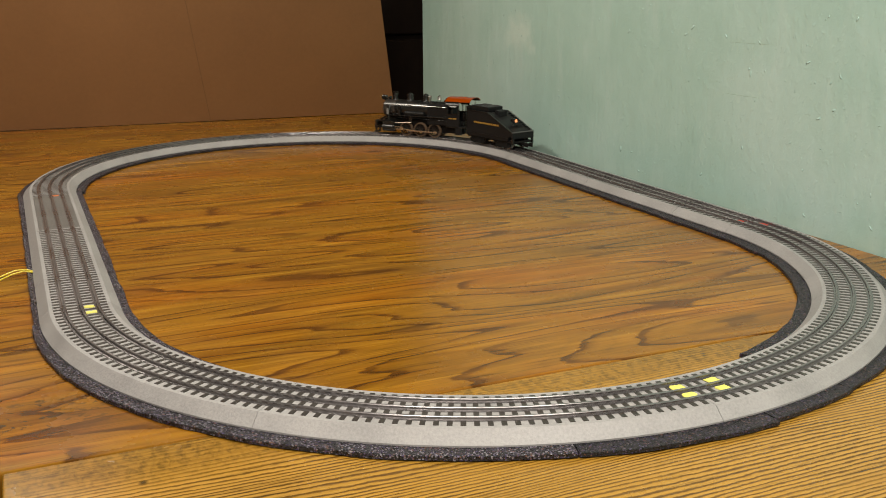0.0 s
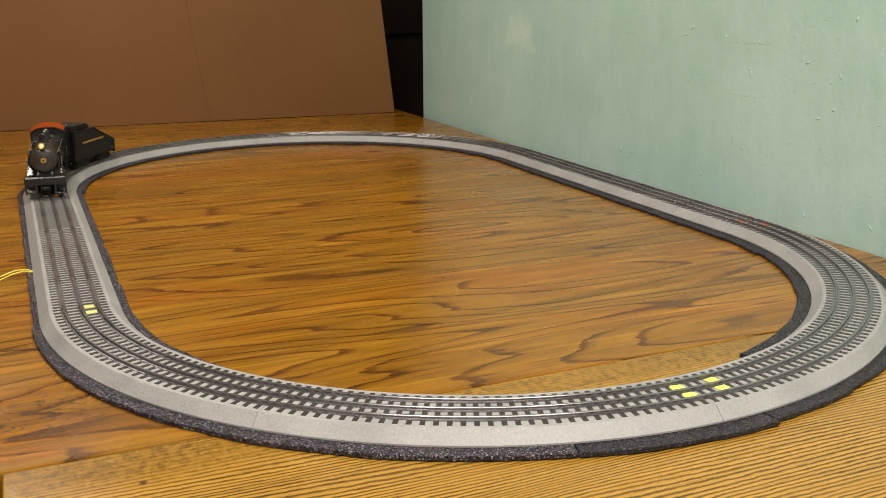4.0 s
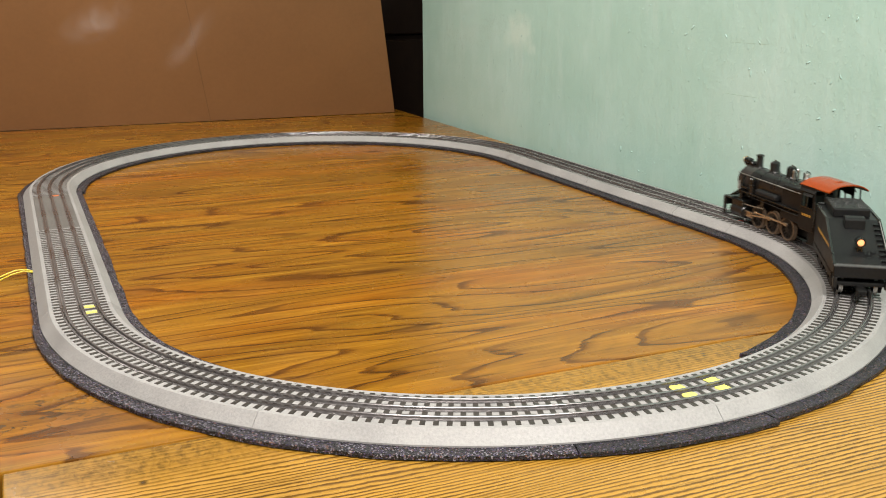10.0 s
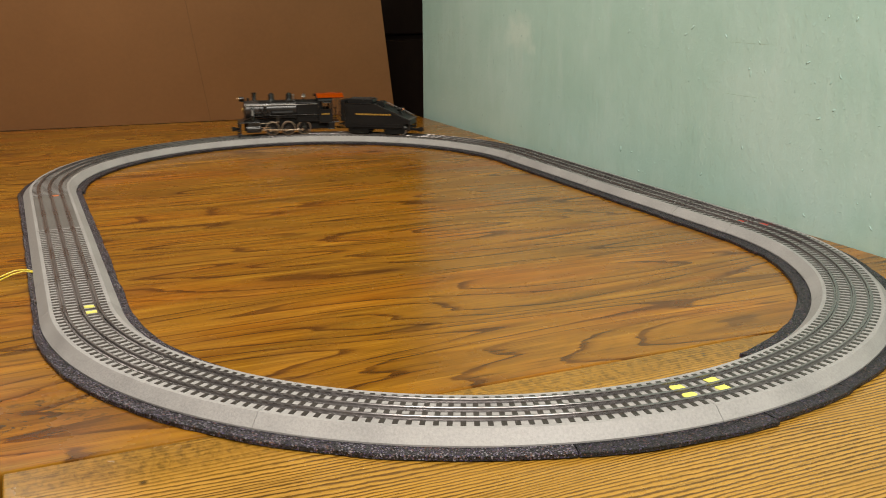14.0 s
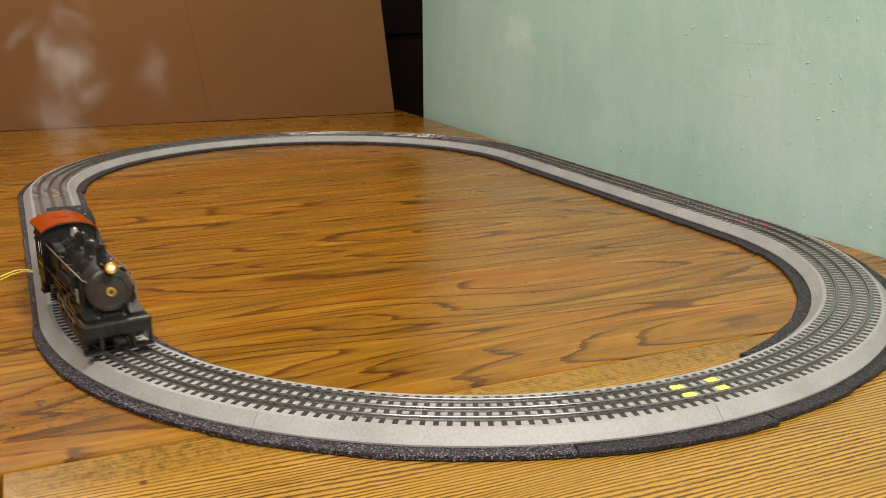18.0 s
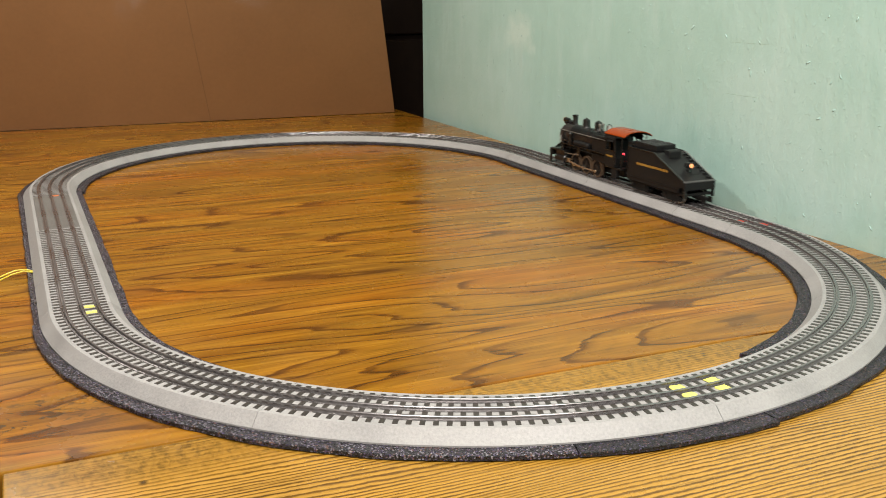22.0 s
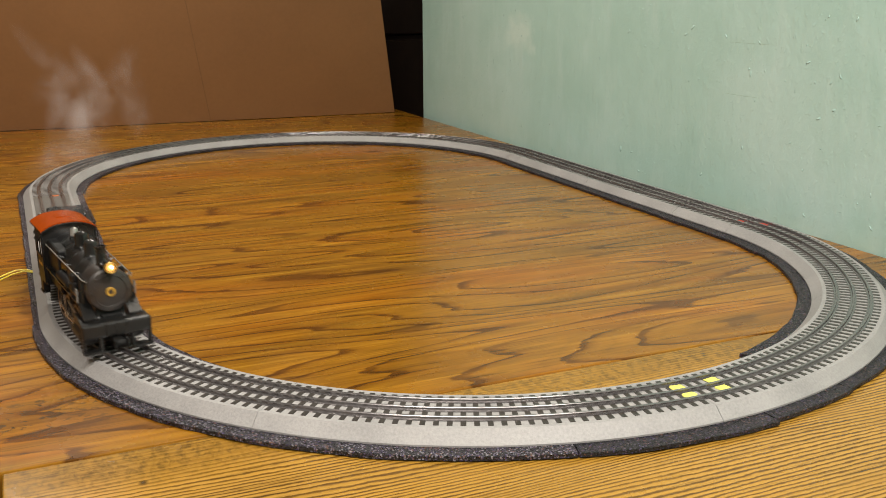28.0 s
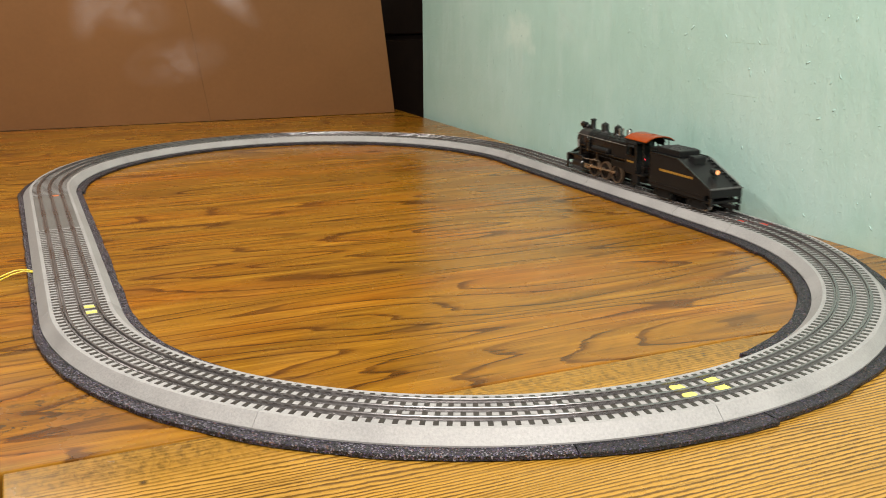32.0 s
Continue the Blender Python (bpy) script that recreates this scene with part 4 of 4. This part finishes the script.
    rear = part("rear_lamp", turned([(0.0040, -0.0070), (0.0046, -0.006), (0.0046, 0.0050), (0.0052, 0.0055), (0.0052, 0.0070), (0.0040, 0.0070), (0.0038, 0.0055)], lampm, 22), BLACK, tender, smooth=True)
    part("lens", turned([(0.0037, 0.0056), (0.0034, 0.0066), (0.0001, 0.0072)], lampm, 18), REAR_GLOW, rear, "lit amber lens", smooth=True)
    part("lamp_post", solid(-0.0565, -0.0505, -0.0030, 0.0030, 0.0450, 0.0540), BLACK, rear)
    sill = part("end_sill", solid(-0.0835, -0.0785, -0.0292, 0.0292, 0.0225, 0.0352, bevel=0.0014), TENDER_BLACK, tender)
    part("rear_step", solid(-0.0848, -0.0765, -0.0292, 0.0292, 0.0354, 0.0368, bevel=0.0005), LEDGE, tender, "dark grey rear ledge")
    for y in (-0.0265, 0.0265):
        part("end_post", solid(-0.0832, -0.0790, y - 0.0022, y + 0.0022, 0.0110, 0.0226, bevel=0.0006), BLACK, sill)
    part("front_plate", solid(0.0700, 0.0730, -0.0280, 0.0280, 0.0170, 0.0725, bevel=0.0006), BLACK, tender)
    part("deck", solid(0.0725, 0.0900, -0.0190, 0.0190, 0.0200, 0.0225, bevel=0.0004), FRAME_BLACK, tender)
    part("coal_gate", solid(0.0728, 0.0850, -0.0190, 0.0190, 0.0280, 0.0765, bevel=0.0010), FRAME_BLACK, tender)
    part("frame", solid(-0.0800, 0.0700, -0.0260, 0.0260, 0.0130, 0.0172, bevel=0.0006), FRAME_BLACK, tender)
    coup = part("coupler", solid(-0.1000, -0.0700, -0.0040, 0.0040, 0.0085, 0.0140, bevel=0.0010), FRAME_BLACK, tender)
    for y0, y1 in ((-0.0072, -0.0044), (0.0044, 0.0072)):
        part("knuckle", solid(-0.1060, -0.0960, y0, y1, 0.0070, 0.0160, bevel=0.0010), FRAME_BLACK, coup)
    part("drawbar", solid(0.0680, 0.1000, -0.0030, 0.0030, 0.0092, 0.0110), FRAME_BLACK, tender)
    me = wheel_meshes("tender_wheel", TENDER_R, 0.0042, FRAME_BLACK)
    # metal tyres in black: the shade under the tender put into their colour
    tyre = tyre_mesh("shaded_tender_tyre", TENDER_R, 0.0042, FRAME_BLACK)
    # the rearmost pair keeps its bright metal
    bright = tyre_mesh("bright_tender_tyre", TENDER_R, 0.0042, NICKEL)
    for tx in (-0.0450, 0.0400):
        truck = part("truck_bolster", solid(tx - 0.0060, tx + 0.0060, -0.0200, 0.0200, 0.0090, 0.0135, bevel=0.0006), FRAME_BLACK, tender)
        for sgn in (-1, 1):
            bm = prism(bmesh.new(), [(tx - 0.0250, 0.0085), (tx - 0.0225, 0.0030), (tx - 0.0060, 0.0022), (tx + 0.0060, 0.0022), (tx + 0.0225, 0.0030), (tx + 0.0250, 0.0085), (tx + 0.0180, 0.0150), (tx - 0.0180, 0.0150)], min(sgn * 0.0215, sgn * 0.0245), max(sgn * 0.0215, sgn * 0.0245), 0.0006)
            part("truck_frame", bm, FRAME_BLACK, truck)
            for dx in (-0.0155, 0.0155):
                part("axle_box", solid(tx + dx - 0.0026, tx + dx + 0.0026, min(sgn * 0.0240, sgn * 0.0262), max(sgn * 0.0240, sgn * 0.0262), 0.0078, 0.0132, bevel=0.0005), FRAME_BLACK, truck)
                m = Matrix.Translation((tx + dx, sgn * 0.0178, TENDER_R)) @ pose(0, 0, 0, 0, 0, 180 if sgn > 0 else 0)
                w = spoked("wheel", me, tender, m, 0)
                shared("tyre", bright if tx + dx < -0.05 else tyre, w, Matrix())
                moving.append((w, tx + dx, sgn))
    return tender, moving


TENDER_R = 0.0108
loco, loco_moving = steam_locomotive()
tender, tender_moving = slope_tender()

# metres run along the oval by the middle driving axle, second by second
RUN_LOG = [(0, 0.988), (1, 1.247), (2, 1.532), (3, 1.780), (4, 2.070), (5, 2.395), (6, 2.720), (7, 3.060), (8, 3.419), (9, 3.783), (10, 4.143), (11, 4.512),
           (12, 4.865), (13, 5.192), (14, 5.538), (15, 5.902), (16, 6.283), (17, 6.679), (18, 7.079), (19, 7.526), (20, 7.991), (21, 8.415), (22, 8.857),
           (23, 9.293), (24, 9.726), (25, 10.105), (26, 10.491), (27, 10.890), (28, 11.302), (29, 11.732), (30, 12.163), (31, 12.582), (32, 13.019)]
HITCH = 0.212


def run(t):
    """Distance run at t seconds, eased between the log's entries."""
    ts = [a for a, _ in RUN_LOG]
    vs = [b for _, b in RUN_LOG]
    i = min(max(int(t), 0), len(ts) - 2)

    def slope(k):
        a, b = max(k - 1, 0), min(k + 1, len(ts) - 1)
        return (vs[b] - vs[a]) / (ts[b] - ts[a])
    u = t - ts[i]
    return ((2 * u**3 - 3 * u**2 + 1) * vs[i] + (u**3 - 2 * u**2 + u) * slope(i) + (-2 * u**3 + 3 * u**2) * vs[i + 1] + (u**3 - u**2) * slope(i + 1))


def seat(s, half):
    """The pose of a body whose outer axles rest on the rails half a wheelbase before and behind s."""
    ax, ay, _ = at(s - half)
    bx, by, _ = at(s + half)
    return Matrix.Translation(((ax + bx) / 2, (ay + by) / 2, RAIL)) @ Matrix.Rotation(math.atan2(by - ay, bx - ax), 4, "Z")


# ---- smoke: thin curled veils that stay shut up in boiler and tender until they rise over the train ----
def smoke_stuff():
    n = Nodes("thin_smoke")
    p = n.local()
    core = n.ramp(n.add("VectorMath", {0: n.add("TexCoord").outputs["UV"], 1: (0.5, 0.5, 0.0)}, operation="DISTANCE").outputs["Value"], [(0.0, grey(1.0)), (0.18, grey(0.74)), (0.34, grey(0.26)), (0.48, grey(0.0))])
    drift = n.math("MULTIPLY", n.add("ObjectInfo").outputs["Random"], 3.0)
    where = n.add("VectorMath", {0: p, 1: n.add("CombineXYZ", {0: drift, 1: drift, 2: 0.0}).outputs[0]}, operation="ADD").outputs[0]
    torn = n.ramp(n.noise(where, 24, 5, 0.62, 0.7), [(0.34, grey(0.06)), (0.66, grey(1.0))])
    weight = n.math("ADD", 0.09, n.math("MULTIPLY", n.add("ObjectInfo").outputs["Random"], 0.12))
    alpha = n.math("MULTIPLY", n.math("MULTIPLY", core, torn), weight)
    veil = n.add("MixShader", {0: 0.5, 1: n.add("BsdfDiffuse", {0: (0.84, 0.80, 0.83, 1)}).outputs[0], 2: n.add("BsdfTranslucent", {0: (0.84, 0.80, 0.83, 1)}).outputs[0]}).outputs[0]
    thin = n.add("MixShader", {0: alpha, 1: n.add("BsdfTransparent").outputs[0], 2: veil}).outputs[0]
    n.tree.links.new(thin, n.tree.nodes["Material Output"].inputs["Surface"])
    n.tree.nodes.remove(n.bsdf)
    return n.mat


SMOKE = smoke_stuff()


def smoke_wisp(seed, long, wide):
    """A curled sheet, long along x."""
    bm = bmesh.new()
    uv = bm.loops.layers.uv.new("UVMap")
    nu, nv = 12, 6
    grid = []
    for i in range(nu + 1):
        row = []
        for j in range(nv + 1):
            x, y = (2 * i / nu - 1) * long, (2 * j / nv - 1) * wide
            row.append(bm.verts.new((x, y, 0.0050 * noise.noise((x * 16, y * 16, seed * 1.7)))))
        grid.append(row)
    for i in range(nu):
        for j in range(nv):
            face = bm.faces.new((grid[i][j], grid[i + 1][j], grid[i + 1][j + 1], grid[i][j + 1]))
            face.smooth = True
            for loop, (a, b) in zip(face.loops, ((i, j), (i + 1, j), (i + 1, j + 1), (i, j + 1))):
                loop[uv].uv = (a / nu, b / nv)
    ob = part("smoke_wisp", bm, SMOKE)
    ob.visible_shadow = False
    return tagged(ob, "thin grey wisp of toy locomotive smoke in the air", "smoke", group="smoke")


# seconds at which a wisp leaves the boiler, and the tender
PUFFS = [4.6, 4.8, 5.0, 5.2, 5.4, 5.6, 6.4, 12.9, 15.4, 15.6, 15.75, 15.9, 16.0, 16.1, 16.2, 16.3, 16.4, 16.5, 16.6, 16.7, 16.8, 16.9, 17.05, 17.2, 17.4, 18.0, 18.3, 26.3, 26.6, 26.8, 26.95, 27.1, 27.2, 27.3, 27.4, 27.5, 27.6, 27.7, 27.8, 27.9, 28.1, 28.4]
VEILS = [5.2, 5.45, 5.7, 6.0, 6.4, 16.2, 16.3, 16.4, 16.5, 16.6, 16.7, 16.8, 16.95, 17.1, 17.25, 17.4, 17.6, 17.9, 26.9, 27.05, 27.2, 27.3, 27.4, 27.5, 27.65, 27.8, 27.95, 28.1, 28.3, 28.7]
wisps = [(smoke_wisp(i + 1, 0.058, 0.0175), t, True) for i, t in enumerate(PUFFS)] + [(smoke_wisp(i + 101, 0.066, 0.0300), t, False) for i, t in enumerate(VEILS)]


def wisp_rows(seed, leave, boiler):
    rng = random.Random(100 + seed)
    fast = not boiler and rng.random() < 0.3
    vx, vy, climb = (rng.uniform(0.06, 0.24) if fast else rng.uniform(0.0, 0.030)), rng.uniform(0.01, 0.05), rng.uniform(0.022, 0.060)
    sx, sy = rng.uniform(-0.025, 0.085), rng.uniform(-0.05, 0.05)
    sway, turn, tip = rng.uniform(0, 6.3), rng.uniform(-40, 40), rng.uniform(-80, 80)
    spot = Vector((0.015, 0, 0.058)) if boiler else Vector((0.0020, 0, 0.044))
    rows = []
    for i in range(193):
        t = i / 6
        ride = seat(run(min(t, leave)), 0.036) if boiler else seat(run(min(t, leave)) - HITCH, 0.043)
        if t < leave:
            rows.append((t, ride @ Matrix.Translation(spot)))
            continue
        u = t - leave
        p = ride @ spot
        spread = 1 - math.exp(-u / 0.9)
        up = 0.10 * (1 - math.exp(-u / 0.35)) + climb * u + 0.015 * max(0.0, u - 2.2) ** 2
        p += Vector((sx * spread + vx * min(u, 7) * spread + 0.010 * math.sin(0.9 * u + sway), sy * spread + vy * min(u, 7), min(up, 1.45)))
        lean = min(1.0, u / 0.4)
        heading = math.degrees(ride.to_euler().z)
        # upright, then slowly turning to face along y
        flat = pose(0, 0, 0, 0, 0, heading)
        stand = pose(0, 0, 0, 0, tip, turn) @ pose(0, 0, 0, 90, 0, 0) @ pose(0, 0, 0, 0, 0, 90)
        q = flat.to_quaternion().slerp(stand.to_quaternion(), lean)
        rows.append((t, Matrix.Translation(p) @ q.to_matrix().to_4x4()))
    return rows


def motions():
    quarter = [i / 6 for i in range(193)]
    walk(loco, [(t, seat(run(t), 0.036)) for t in quarter])
    walk(tender, [(t, seat(run(t) - HITCH, 0.043)) for t in quarter])
    every = [i / 30 for i in range(961)]
    for kind, ob, x, sgn in loco_moving:
        rows = []
        for t in every:
            turn = run(t) / DRIVER_R + (0.5 * math.pi if sgn > 0 else 0)
            cx, cz = CRANK * math.cos(turn), -CRANK * math.sin(turn)
            if kind == "wheel":
                m = Matrix.Translation((x, sgn * 0.0178, DRIVER_R)) @ Matrix.Rotation(turn, 4, "Y")
                m = m @ Matrix.Rotation(math.pi if sgn > 0 else 0, 4, "X")
            elif kind == "side":
                m = Matrix.Translation((cx, sgn * 0.0222, DRIVER_R + cz))
            else:
                reach = math.sqrt(0.050**2 - cz**2)
                tilt = math.atan2(cz, reach)
                if kind == "main":
                    m = Matrix.Translation((cx, sgn * 0.0245, DRIVER_R + cz)) @ Matrix.Rotation(tilt, 4, "Y")
                else:
                    m = Matrix.Translation((cx + reach, sgn * 0.0248, DRIVER_R + 0.0005))
            rows.append((t, m))
        walk(ob, rows)
    for ob, x, sgn in tender_moving:
        rows = []
        for t in every:
            m = Matrix.Translation((x, sgn * 0.0178, TENDER_R)) @ Matrix.Rotation(run(t) / TENDER_R, 4, "Y")
            rows.append((t, m @ Matrix.Rotation(math.pi if sgn > 0 else 0, 4, "X")))
        walk(ob, rows)
    for i, (ob, leave, boiler) in enumerate(wisps):
        walk(ob, wisp_rows(i, leave, boiler))


motions()
